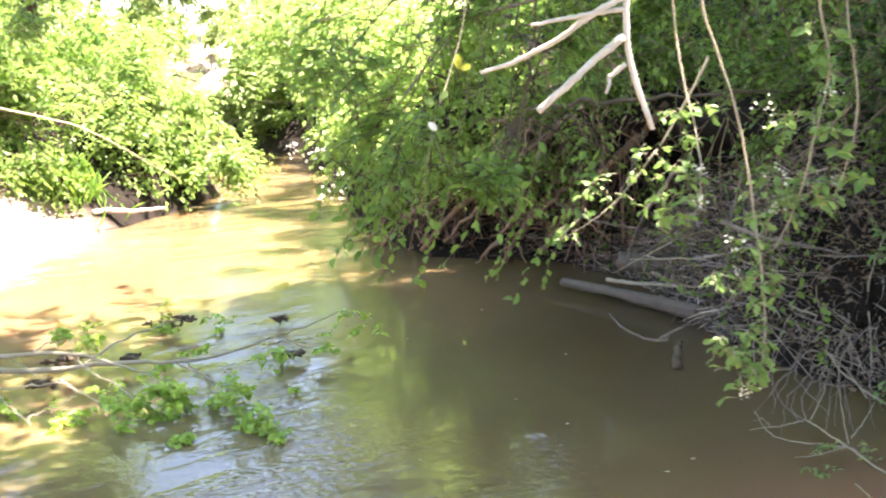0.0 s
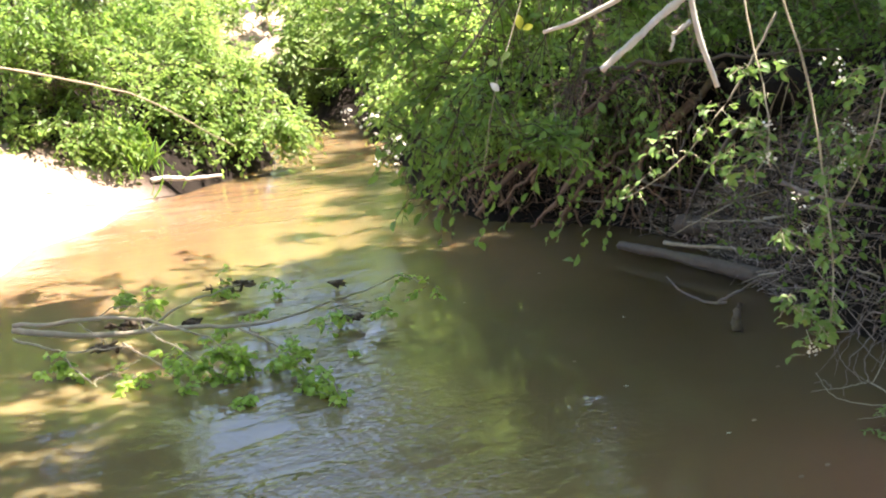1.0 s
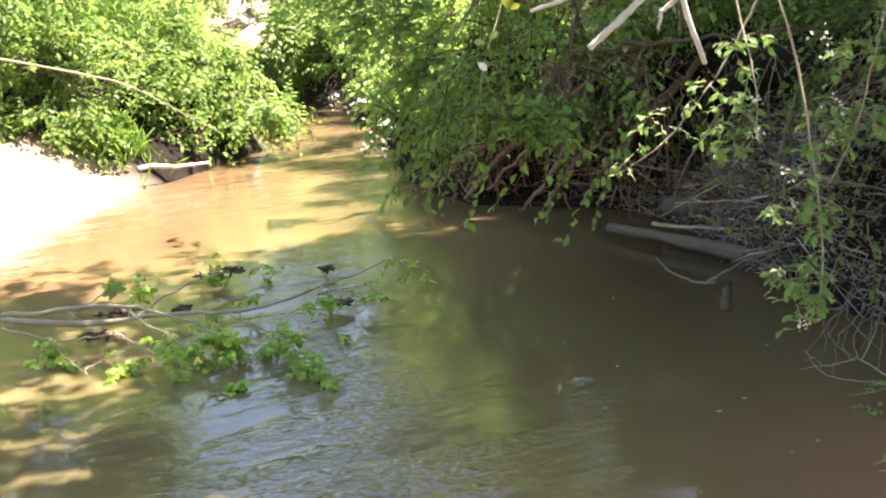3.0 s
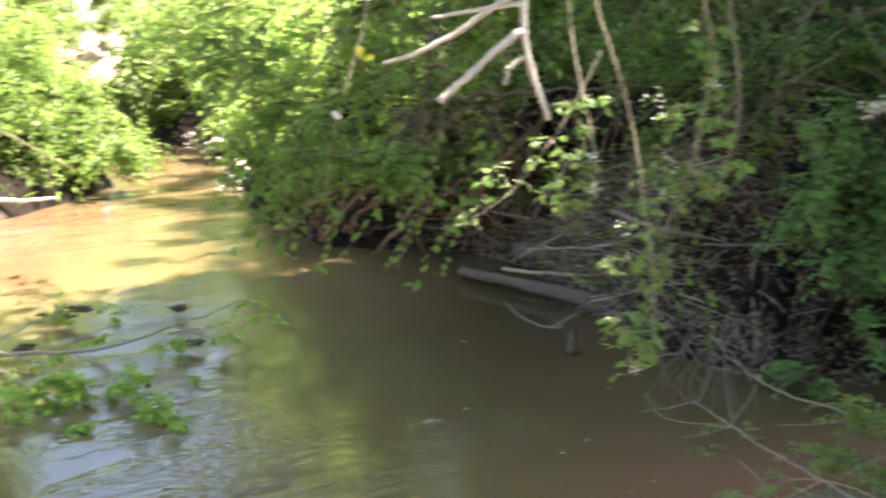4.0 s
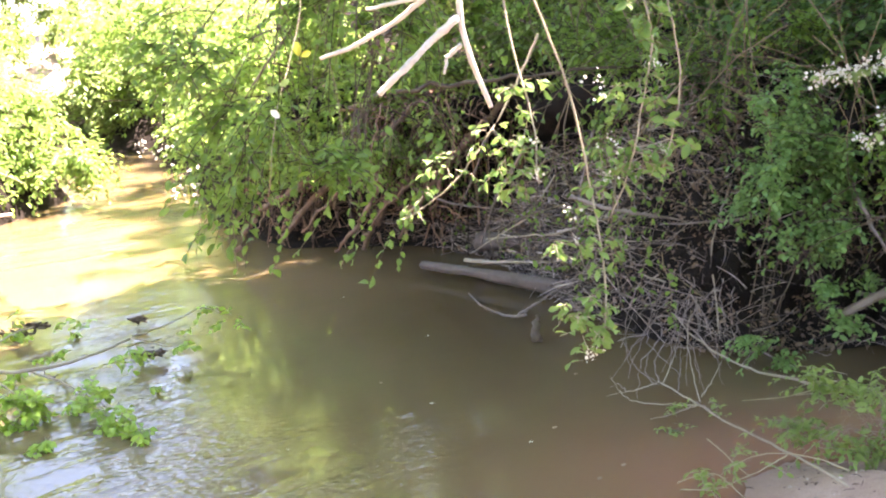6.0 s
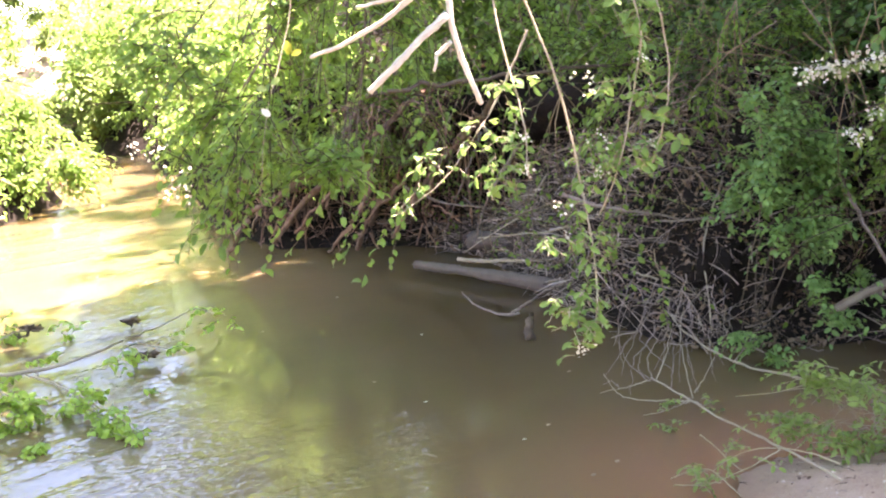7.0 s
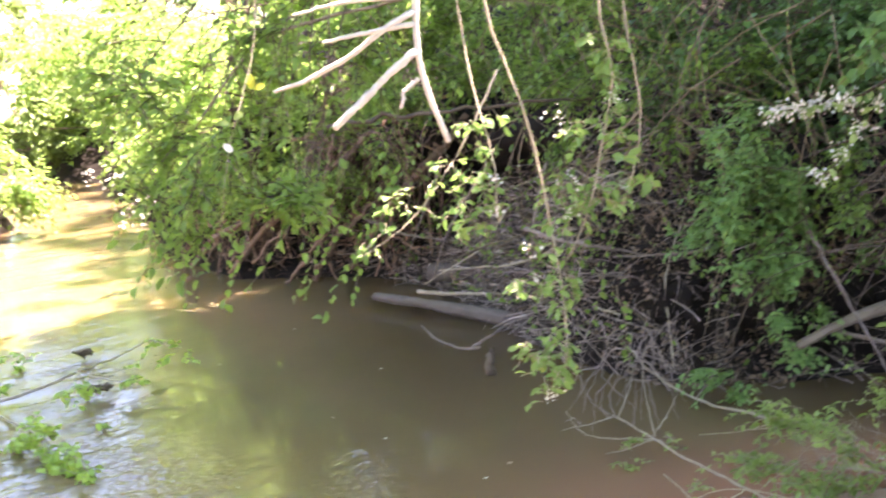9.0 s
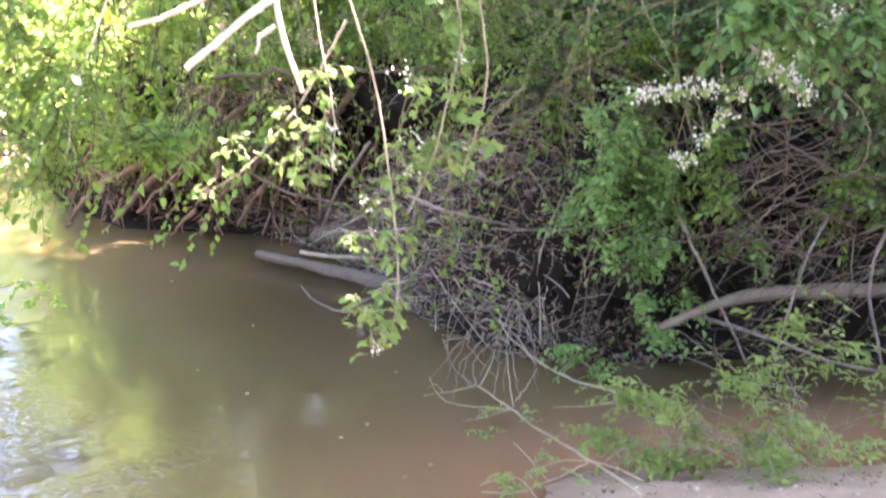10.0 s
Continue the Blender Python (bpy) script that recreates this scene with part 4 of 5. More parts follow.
def stick(name, label, category, pts, r0, r1, mat, group="", m=20, sides=8, wobble=.004, seed=1):
    v, f = stem(pts, r0, r1, m, sides, wobble, np.random.default_rng(seed))
    return tagged(mesh_np(name, v, f, mat), label, category, group)


def log(name, label, pts, r0, r1, mat, seed, flat=1.0):
    """A weathered log: an uneven hull with long grooves, knots and a broken end."""
    g = np.random.default_rng(seed)
    m, sides = 70, 22
    q = smooth_line(pts, m, .0025, g)
    a = np.linspace(0, 2 * np.pi, sides, endpoint=False)
    s = np.linspace(0, 1, m)
    r = np.linspace(r0, r1, m) * (1 + .10 * np.sin(s * 9 + seed) + .06 * np.sin(s * 23 + 2 * seed))
    groove = 1 + .07 * np.sin(a * 7 + seed)[None] * np.sin(s * 5 + seed)[:, None] + g.normal(0, .035, (1, sides)) + g.normal(0, .025, (m, sides))
    for _ in range(5):
        k, b = g.uniform(.1, .9), g.uniform(0, 6.28)
        groove += .28 * np.exp(-((s - k) / .018)[:, None] ** 2 - (np.angle(np.exp(1j * (a - b))) / .35)[None] ** 2)
    t = unit(np.gradient(q, axis=0))
    u = unit(np.cross(t, np.array([.05, .1, 1.0])))
    w = np.cross(t, u)
    rad = r[:, None] * groove
    rad[0] *= .55
    v = q[:, None] + (u[:, None] * np.cos(a)[None, :, None] + w[:, None] * np.sin(a)[None, :, None] * flat) * rad[..., None]
    v[0] += t[0] * g.uniform(-.03, .02, (sides, 1))
    v = np.concatenate([v[:1] * .0 + q[0] + t[0] * .01, v, v[-1:] * .0 + q[-1]])
    idx = np.arange((m + 2) * sides).reshape(m + 2, sides)
    nxt = np.roll(idx, -1, axis=1)
    f = np.stack([idx[:-1], nxt[:-1], nxt[1:], idx[1:]], -1).reshape(-1, 4)
    return tagged(mesh_np(name, v.reshape(-1, 3), f, mat), label, "log")


log("drift_log", "grey weathered drift log lying half in the water",
    [(1.19, 8.56, .07), (1.5, 8.1, .07), (1.92, 7.5, .06), (2.25, 7.1, .10)], .034, .064, DRIFT, 2, .85)
stick("drift_stick", "pale bare stick lying on the drift log", "stick",
      [(1.466, 8.279, 0.13), (1.642, 8.063, 0.14), (1.83, 7.887, 0.15), (2.053, 7.673, 0.17)], .014, .008, BARK_STEM, seed=3)
log("fallen_log", "smooth grey fallen trunk under the overgrown bank",
    [(2.873, 5.5, 0.256), (3.079, 5.52, 0.337), (3.296, 5.55, 0.387), (3.534, 5.55, 0.406), (3.995, 5.55, 0.393), (4.563, 5.5, 0.399)], .022, .046, DRIFT_SUNLIT, 4)
stick("root", "thick brown bent root reaching down to the water", "root",
      [(1.5, 9.9, 1.15), (0.9, 9.75, .72), (0.45, 9.9, .42), (0.15, 9.95, .08)], .05, .018, ROOT, "thick roots", seed=6)
stick("root", "thick brown bent root reaching down to the water", "root",
      [(2.1, 9.3, 1.2), (1.6, 9.2, .8), (1.3, 9.25, .45), (1.1, 9.3, .15)], .045, .015, ROOT, "thick roots", seed=7)
for i, p in enumerate([[(1.0, 9.6, 1.2), (.8, 9.3, .95), (1.0, 9.0, .65), (.75, 9.1, .3), (.6, 9.5, .05)], [(2.0, 8.9, 1.25), (1.75, 8.7, 1.0), (1.45, 8.9, .7), (1.35, 9.3, .3)],
                       [(1.6, 9.3, 1.3), (1.25, 8.9, 1.15), (.95, 8.9, .9), (.7, 9.2, .55), (.35, 9.6, .2)], [(1.5, 9.4, .9), (1.2, 9.1, .55), (.95, 9.2, .35), (.8, 9.4, .1)]]):
    stick("root", "thick brown crooked root in the eroded hollow", "root", p, .034 - .005 * i, .010, ROOT, "thick roots", m=24, wobble=.014, seed=200 + i)
for i, (p, r) in enumerate([([(.75, 10.0, .85), (.70, 9.85, .75), (.35, 9.8, .54), (.0, 9.85, .36), (-.2, 9.95, .05)], .036), ([(1.75, 9.7, 1.15), (1.55, 9.6, .92), (1.42, 9.6, .70), (1.05, 9.65, .40), (.85, 9.7, .05)], .046),
                            ([(.6, 9.9, 1.14), (.86, 9.55, 1.18), (1.3, 9.5, 1.22), (1.65, 9.6, 1.27), (2.0, 9.8, 1.3)], .022)]):
    stick("root", "smooth thick brown root arching over the dark hollow", "root", p[::-1] if i == 2 else p, r, r * .5, ROOT, "thick roots", m=26, wobble=.012, seed=210 + i)
gen = np.random.default_rng(220)
n = 260
a = np.stack([gen.uniform(1.0, 1.85, n), gen.uniform(9.5, 9.95, n), gen.normal(1.08, .05, n)], 1)
lines = twig_lines(a, np.stack([gen.normal(-.35, .35, n), gen.normal(-.35, .2, n), gen.uniform(-.9, .1, n)], 1), gen.uniform(.15, .55, n), gen.uniform(.5, 1.4, n), 8) + np.cumsum(gen.normal(0, .008, (n, 8, 3)), 1)
v, f = tubes(lines, (.0016 + .006 * gen.uniform(0, 1, n) ** 3)[:, None] * np.linspace(1.3, .4, 8)[None], 4)
tagged(mesh_np("root_mat", v, f, ROOT), "mat of fine reddish brown roots under the overhanging turf", "roots", kind="stuff")
stick("grey_branch", "grey bare branch arching through the leaves", "branch", [(.18, 7.0, 1.42), (.36, 7.0, 1.66), (.576, 7.0, 1.886), (.894, 7.0, 1.961), (1.374, 7.0, 2.03), (1.9, 7.0, 2.2)], .006, .014, STEM_BROWN, seed=221)
stick("leaning_pole", "long bare sunlit branch arching out of the shrubs", "branch",
      [(-5.0, 10.4, 1.72), (-3.95, 11.0, 1.475), (-3.18, 12.0, 1.12), (-2.62, 13.3, .42)], .012, .006, BARK_STEM, seed=8)

# ---- fallen limb in the creek ----
limb = thing("fallen_limb", (-3.2, 6.9, .1), "fallen leafy limb caught in the shallow creek", "branch")
for i, (p, a, b) in enumerate([
    ([(-2.331, 6.631, 0.2), (-2.111, 6.563, 0.2), (-1.914, 6.553, 0.22), (-1.69, 6.595, 0.23), (-1.462, 6.504, 0.2), (-1.174, 6.376, 0.14), (-0.994, 6.277, 0.07)], 0.015, 0.004),
    ([(-2.397, 6.764, 0.14), (-2.086, 6.63, 0.12), (-1.822, 6.607, 0.12), (-1.625, 6.69, 0.12), (-1.448, 6.747, 0.12), (-1.064, 6.622, 0.13), (-0.856, 6.692, 0.14), (-0.728, 6.873, 0.14), (-0.622, 7.137, 0.13)], 0.02, 0.006),
    ([(-2.318, 6.577, 0.14), (-2.143, 6.46, 0.14), (-1.922, 6.286, 0.13), (-1.744, 6.301, 0.14), (-1.555, 6.283, 0.15)], 0.007, 0.003),
    ([(-1.947, 6.312, 0.13), (-1.897, 6.248, 0.1), (-1.825, 6.162, 0.07), (-1.647, 5.973, 0.03)], 0.006, 0.003),
    ([(-1.954, 6.612, 0.2), (-1.879, 6.563, 0.16), (-1.764, 6.485, 0.12)], 0.005, 0.002),
    ([(-1.573, 6.511, 0.2), (-1.37, 6.275, 0.16), (-1.223, 6.152, 0.12), (-1.107, 6.08, 0.08)], 0.006, 0.003),
    ([(-1.632, 6.376, 0.14), (-1.41, 6.138, 0.12), (-1.256, 6.035, 0.07), (-1.199, 5.964, 0.03)], 0.006, 0.002),
    ([(-1.683, 6.039, 0.04), (-1.587, 6.158, 0.06), (-1.491, 6.201, 0.1)], 0.005, 0.002),
    ([(-1.038, 6.684, 0.12), (-1.01, 6.691, 0.08), (-0.997, 6.792, 0.02)], 0.006, 0.003),
    ([(-1.074, 6.66, 0.12), (-0.792, 6.331, 0.1), (-0.546, 5.92, 0.09), (-0.398, 5.736, 0.06), (-0.352, 5.664, 0.02)], 0.007, 0.003),
    ([(-1.625, 6.69, 0.12), (-1.514, 7.124, 0.16), (-1.384, 7.429, 0.16), (-1.308, 7.708, 0.14)], 0.008, 0.004),
    ([(-0.622, 7.137, 0.13), (-0.455, 7.294, 0.14), (-0.27, 7.554, 0.17), (-0.049, 7.176, 0.2)], 0.005, 0.002),
    ([(-0.622, 7.137, 0.13), (-0.497, 7.058, 0.1), (-0.299, 6.888, 0.08)], 0.004, 0.002),
    ([(-1.876, 6.706, 0.2), (-1.828, 6.726, 0.24), (-1.683, 6.694, 0.28), (-1.6, 6.634, 0.28)], 0.004, 0.002)]):
    v, f = stem(p, a, b, 22, 7, .006, np.random.default_rng(30 + i))
    mesh_np("bough", v, f, BARK_STEM, limb)
gen = np.random.default_rng(33)
for x, y, z, r in [(-1.475, 7.894, 0.05, 0.1), (-1.8, 6.968, 0.08, 0.07), (-1.428, 6.989, 0.08, 0.035), (-1.808, 6.587, 0.06, 0.05), (-0.703, 7.892, 0.06, 0.035), (-0.497, 7.016, 0.05, 0.03), (-1.322, 7.83, 0.1, 0.05)]:
    n = 30
    lines = twig_lines(np.array([x, y, z]) + gen.normal(0, r * .6, (n, 3)) * (1.3, .6, .3), gen.normal(0, 1, (n, 3)) * (1, .4, .15), gen.uniform(.02, .06, n), gen.uniform(0, .1, n), 6) + gen.normal(0, .002, (n, 6, 3))
    v, f = tubes(lines, gen.uniform(.004, .016, n)[:, None] * np.linspace(1, .6, 6)[None], 5)
    tagged(mesh_np("drift_debris", v, f, BARK, limb, "dark soaked bark and debris caught on the limb"), kind="stuff")
gen = np.random.default_rng(31)
sprigs = [(-1.817, 7.155, 0.14, 0.13, 16), (-1.747, 7.218, 0.16, 0.1, 10), (-1.015, 6.059, 0.08, 0.13, 22), (-1.077, 6.085, 0.1, 0.08, 10), (-0.935, 6.011, 0.06, 0.13, 20), (-0.83, 5.755, 0.04, 0.07, 7), (-0.743, 6.198, 0.1, 0.09, 12), (-0.637, 6.048, 0.1, 0.1, 14),
          (-0.569, 5.885, 0.08, 0.11, 14), (-0.463, 5.826, 0.08, 0.07, 8), (-0.406, 5.738, 0.06, 0.05, 6), (-0.355, 5.663, 0.04, 0.03, 4), (-1.179, 5.901, 0.05, 0.09, 6), (-1.026, 6.377, 0.11, 0.11, 8), (-0.41, 6.372, 0.09, 0.02, 1), (-1.925, 6.154, 0.08, 0.08, 8),
          (-1.803, 6.114, 0.06, 0.07, 6), (-1.607, 5.993, 0.05, 0.1, 6), (-1.464, 5.998, 0.05, 0.08, 4), (-1.148, 6.843, 0.12, 0.1, 5), (-0.926, 6.966, 0.14, 0.08, 4), (-0.994, 7.397, 0.12, 0.07, 3), (-1.083, 7.765, 0.12, 0.05, 3), (-0.6, 6.898, 0.1, 0.06, 5),
          (-0.66, 6.806, 0.08, 0.05, 3), (-0.356, 7.043, 0.1, 0.06, 3), (-0.299, 6.888, 0.08, 0.04, 2), (-0.239, 7.586, 0.16, 0.07, 3), (-0.047, 7.147, 0.2, 0.06, 3), (-1.398, 7.49, 0.12, 0.08, 5), (-1.506, 7.886, 0.15, 0.05, 3), (-1.362, 6.34, 0.14, 0.1, 4),
          (-1.28, 6.073, 0.08, 0.1, 5), (-1.908, 6.285, 0.12, 0.05, 3)]
lines = cloud_twigs([((x, y, z), (r, r, .07), n) for x, y, z, r, n in sprigs], gen, .12, .1)
lines[..., 2] = np.maximum(lines[..., 2], .012)
v, f = tubes(lines, np.full(lines.shape[:2], .0016), 3)
tagged(mesh_np("twig_spray", v, f, BARK_STEM, limb), kind="stuff")
v, f = leaves_on(lines, 7, .046, gen, ratio=.6, fine=True)
mesh_np("foliage", v, f, LEAF_LIMB, limb)

# ---- single sticks on the shaded bank ----
log("bank_log", "dark grey rotten log sunk in the twig heap", [(1.62, 8.75, .16), (1.95, 8.4, .18), (2.4, 8.0, .2)], .07, .06, DRIFT, 9)
stick("bare_limb", "bare grey limb lying across the top of the roots", "branch", [(.9, 7.2, 1.36), (1.33, 7.1, 1.40), (1.94, 7.0, 1.41), (2.5, 7.2, 1.38)], .013, .008, BARK, wobble=.012, seed=131)
stick("drift_snag", "wet curved snag lying in the pool, its tip bleached", "branch", [(1.413, 7.75, 0.02), (1.448, 7.448, 0.01), (1.521, 7.191, 0.01), (1.595, 6.988, 0.03), (1.639, 6.926, 0.05)], .004, .008, TWIG_GREY, wobble=.004, seed=132)
stick("drift_snag", "forked grey snag leaning from the pool to the bank", "branch", [(1.608, 7.025, 0.03), (1.706, 6.947, 0.1), (1.787, 6.951, 0.15), (1.923, 6.926, 0.2)], .008, .005, TWIG_GREY, wobble=.004, seed=133)
# A dim reflection in the pool, modelled as a small dark upright piece.
stick("reflection_stub", "dark stub standing for a dim reflection in the pool", "stub", [(1.617, 6.53, -0.06), (1.628, 6.55, 0.062), (1.649, 6.59, 0.129)], .034, .018, BARK, wobble=.006, seed=134)
POLES = [[(2.2, 6.5, .32), (2.32, 6.4, .285), (2.69, 6.35, .18)], [(2.66, 6.35, .18), (2.8, 6.3, .21), (2.96, 6.3, .25)], [(1.9, 6.7, .75), (2.03, 6.5, .70), (2.61, 6.4, .56)],
         [(2.0, 7.6, .75), (1.8, 7.6, .5), (1.5, 8.2, .2)], [(1.75, 8.6, .95), (1.6, 8.7, .6), (1.45, 9.0, .15)], [(1.9, 8.0, .9), (1.7, 8.2, .55), (1.62, 8.6, .12)],
         [(2.3, 7.0, .6), (1.95, 7.4, .42), (1.6, 8.1, .3)], [(2.5, 6.7, .5), (2.2, 6.9, .45), (1.9, 7.3, .4)], [(1.2, 9.2, .55), (1.5, 9.0, .4), (1.9, 8.6, .38)],
         [(2.7, 6.4, .8), (2.5, 6.2, .5), (2.42, 5.9, .12)], [(2.2, 7.3, 1.1), (2.05, 7.2, .7), (1.98, 7.1, .3)], [(3.0, 6.2, .7), (2.7, 6.15, .62), (2.3, 6.4, .6)]]
for i, p in enumerate(POLES):
    stick("dead_stick", "bare dead stick lying on the twig heap", "stick", p, .006 + .004 * ((i * 7) % 3), .004, TWIG_GREY if i % 3 else BARK_STEM, "dead sticks", seed=140 + i)
gen = np.random.default_rng(160)
n = 70
a = np.array([1.3, 8.3, 1.22]) + gen.normal(0, 1, (n, 3)) * (.28, .3, .05)
way = np.stack([gen.normal(0, .7, n), gen.normal(-.4, .5, n), gen.normal(-.2, .3, n)], 1)
lines = twig_lines(a, way, gen.uniform(.15, .4, n), gen.uniform(.3, 1.2, n), 8) + np.cumsum(gen.normal(0, .016, (n, 8, 3)), 1)
v, f = tubes(lines, gen.uniform(.0016, .005, n)[:, None] * np.linspace(1.3, .4, 8)[None], 4)
tagged(mesh_np("root_mat", v, f, ROOT), "matted brown dead roots drooping from the bank top", "roots", kind="stuff")
n = 320
s0 = gen.uniform(3.4, 6.8, n)
xy, tt = along_bank(s0, gen.uniform(-.05, .35, n))
way = np.concatenate([tt * gen.choice([-1, 1], n)[:, None], gen.normal(.1, .5, (n, 1))], 1) + gen.normal(0, .5, (n, 3))
lines = twig_lines(np.concatenate([xy, gen.uniform(.02, .45, (n, 1))], 1), way, gen.uniform(.15, .5, n), gen.uniform(.1, .8, n), 8) + np.cumsum(gen.normal(0, .012, (n, 8, 3)), 1)
v, f = tubes(lines, (.002 + .009 * gen.uniform(0, 1, n) ** 3)[:, None] * np.linspace(1.3, .4, 8)[None], 5)
tagged(mesh_np("root_fringe", v, f, ROOT), "fringe of brown roots along the waterline", "roots", kind="stuff")

# ---- sand beach: grass, white stick and scraps ----
tuft = thing("grass_tuft", (-3.75, 12.7, .1), "bright green grass tuft at the edge of the beach", "grass")
gen = np.random.default_rng(170)
n = 420
a = np.stack([gen.normal(-3.78, .2, n), gen.normal(12.75, .12, n), np.zeros(n)], 1)
a[:, 2] = land(a[:, 0], a[:, 1])
d = np.stack([gen.normal(0, .45, n), gen.normal(0, .45, n), np.ones(n)], 1)
v, f = leaf_arrays(a, d, gen.normal(0, 1, (n, 3)), gen.uniform(.15, .42, n), .06, .2, .35, True)
tagged(mesh_np("grass_blade", v, f, LEAF_FRESH, tuft), kind="stuff")
stick("white_stick", "bleached stick lying under the sunlit shrub", "stick", [(-3.385, 12.6, 0.187), (-3.248, 12.7, 0.2), (-3.034, 12.75, 0.162), (-2.691, 12.9, 0.155)], .028, .016, BARK_DEAD, seed=171)
for i, (x, y) in enumerate([(-3.75, 11.1), (-3.95, 11.0), (-3.62, 11.4), (-4.1, 11.5), (-3.9, 11.3)]):
    z = float(land(np.array([x]), np.array([y]))[0])
    stick("beach_scrap", "dark twig scrap lying on the bright sand", "twig", [(x - .16, y, z + .015), (x, y + .05 * (i % 2), z + .03), (x + .16, y - .03, z + .015)], .005, .003, BARK, "scraps on the beach", seed=172 + i)

# ---- dead white branch and hanging vines ----
dead = thing("dead_branch", (.96, 3.37, 2.2), "bleached bare dead branch hanging from above", "branch")
for i, (p, a, b) in enumerate([
        ([(.98, 3.4, 2.35), (.957, 3.37, 1.9), (.944, 3.37, 1.76), (.955, 3.38, 1.70), (1.012, 3.40, 1.537)], .012, .006),
        ([(.944, 3.37, 1.765), (.88, 3.37, 1.72), (.80, 3.37, 1.65), (.735, 3.38, 1.597)], .010, .008),
        ([(.95, 3.37, 1.86), (.88, 3.37, 1.83), (.80, 3.4, 1.77), (.70, 3.45, 1.72), (.60, 3.5, 1.69)], .008, .005),
        ([(.95, 3.37, 1.83), (.84, 3.37, 1.818), (.72, 3.37, 1.80)], .007, .004),
        ([(.95, 3.37, 1.90), (.80, 3.37, 1.895), (.66, 3.4, 1.87)], .007, .003),
        ([(.95, 3.38, 1.70), (.912, 3.38, 1.67), (.903, 3.38, 1.63)], .006, .004)]):
    v, f = stem(p, a, b, 20, 8, .0013, np.random.default_rng(60 + i))
    mesh_np("limb", v, f, BARK_DEAD, dead)


def vine(label, pts, r0, r1, clusters, leaf_material, size=.03, seed=1, group="hanging vines", blossom=(), lush=1.7):
    """A hanging stem with small side twigs, each set with leaves."""
    gen = np.random.default_rng(seed)
    e = thing("vine", pts[0], label, "vine", group)
    v, f = stem(pts, r0 * .78, r1 * .78, 26, 7, .0022, gen)
    mesh_np("stem", v, f, BARK_STEM, e)
    st, wy = [], []
    for x, y, z, r, n in clusters:
        n = round(n * lush)
        st.append(np.array([x, y, z + .012]) + gen.normal(0, 1, (n, 3)) * r * .48)
        wy.append(gen.normal(0, 1, (n, 3)) * (1, 1, .5) + (0, 0, -.35))
    st, wy = np.concatenate(st), np.concatenate(wy)
    lines = twig_lines(st, wy, gen.uniform(.02, .05, len(st)), gen.uniform(.0, .3, len(st)))
    v, f = tubes(lines, np.full(lines.shape[:2], .0009), 3)
    tagged(mesh_np("twig_spray", v, f, BARK_STEM, e), kind="stuff")
    single_leaves(leaves_on(lines, 3, size, gen, raw=True), .5, leaf_material, e)
    for x, y, z, r, n in blossom:
        n = n * 2
        p = np.array([x, y, z]) + gen.normal(0, r, (n, 3))
        v, f = leaf_arrays(p, gen.normal(0, 1, (n, 3)), gen.normal(0, 1, (n, 3)), gen.uniform(.005, .010, n), .9, .2, .3)
        mesh_np("blossom", v, f, PETAL, e, "small white blossom")
    return e


vine("long hanging vine with pale green leaves at its tip", [(0.98, 3, 2.3), (1.064, 3, 1.788), (1.091, 3, 1.708), (1.129, 3, 1.601), (1.149, 2.99, 1.476), (1.16, 2.98, 1.376), (1.171, 2.96, 1.289), (1.174, 2.94, 1.19), (1.172, 2.92, 1.112), (1.147, 2.88, 1.054)],
     .0045, .0028, [(1.069, 2.95, 1.241, 0.022, 4), (1.114, 2.94, 1.248, 0.015, 2), (1.154, 2.93, 1.25, 0.018, 3), (1.185, 2.93, 1.25, 0.012, 2), (1.153, 2.92, 1.194, 0.015, 2), (1.14, 2.95, 1.319, 0.02, 3), (1.126, 2.91, 1.141, 0.025, 4), (1.08, 2.9, 1.113, 0.022, 4), (1.134, 2.9, 1.108, 0.03, 6), (1.099, 2.89, 1.089, 0.03, 5), (1.143, 2.88, 1.067, 0.022, 4), (1.111, 2.87, 1.055, 0.02, 3), (1.097, 2.85, 1.011, 0.01, 1)], LEAF_VINE, .025, 71, blossom=[(1.111, 2.85, 1.031, 0.011, 9), (1.103, 2.95, 1.327, 0.008, 6), (1.111, 2.95, 1.267, 0.005, 4)])
vine("hanging vine with sunlit yellow-green leaves", [(0.96, 3, 2.3), (1, 3, 1.794), (1.006, 2.97, 1.698), (1.021, 2.94, 1.614), (1.034, 2.9, 1.538), (1.026, 2.87, 1.458), (1.024, 2.84, 1.414)],
     .0042, .002, [(1, 2.95, 1.603, 0.025, 4), (1.033, 2.94, 1.606, 0.018, 3), (1.003, 2.92, 1.551, 0.03, 5), (0.974, 2.9, 1.478, 0.03, 6), (1.007, 2.88, 1.486, 0.02, 3), (0.967, 2.88, 1.435, 0.03, 5), (1.001, 2.86, 1.438, 0.02, 3), (0.984, 2.85, 1.408, 0.022, 4), (0.935, 2.88, 1.412, 0.02, 2)], LEAF_VINE, .024, 72, lush=1.3, blossom=[(1.013, 2.85, 1.429, 0.01, 8), (1.024, 2.87, 1.5, 0.008, 6)])
vine("thin hanging vine with broad leaves", [(1.33, 3, 2.3), (1.359, 3, 1.764), (1.375, 3, 1.677), (1.382, 3, 1.609), (1.373, 3, 1.542), (1.354, 3, 1.468), (1.327, 3, 1.395)],
     .004, .002, [(1.337, 3, 1.485, 0.012, 2), (1.34, 3, 1.442, 0.014, 2), (1.39, 3.02, 1.45, 0.012, 1), (1.327, 3, 1.395, 0.015, 2)], LEAF_VINE, .034, 73)
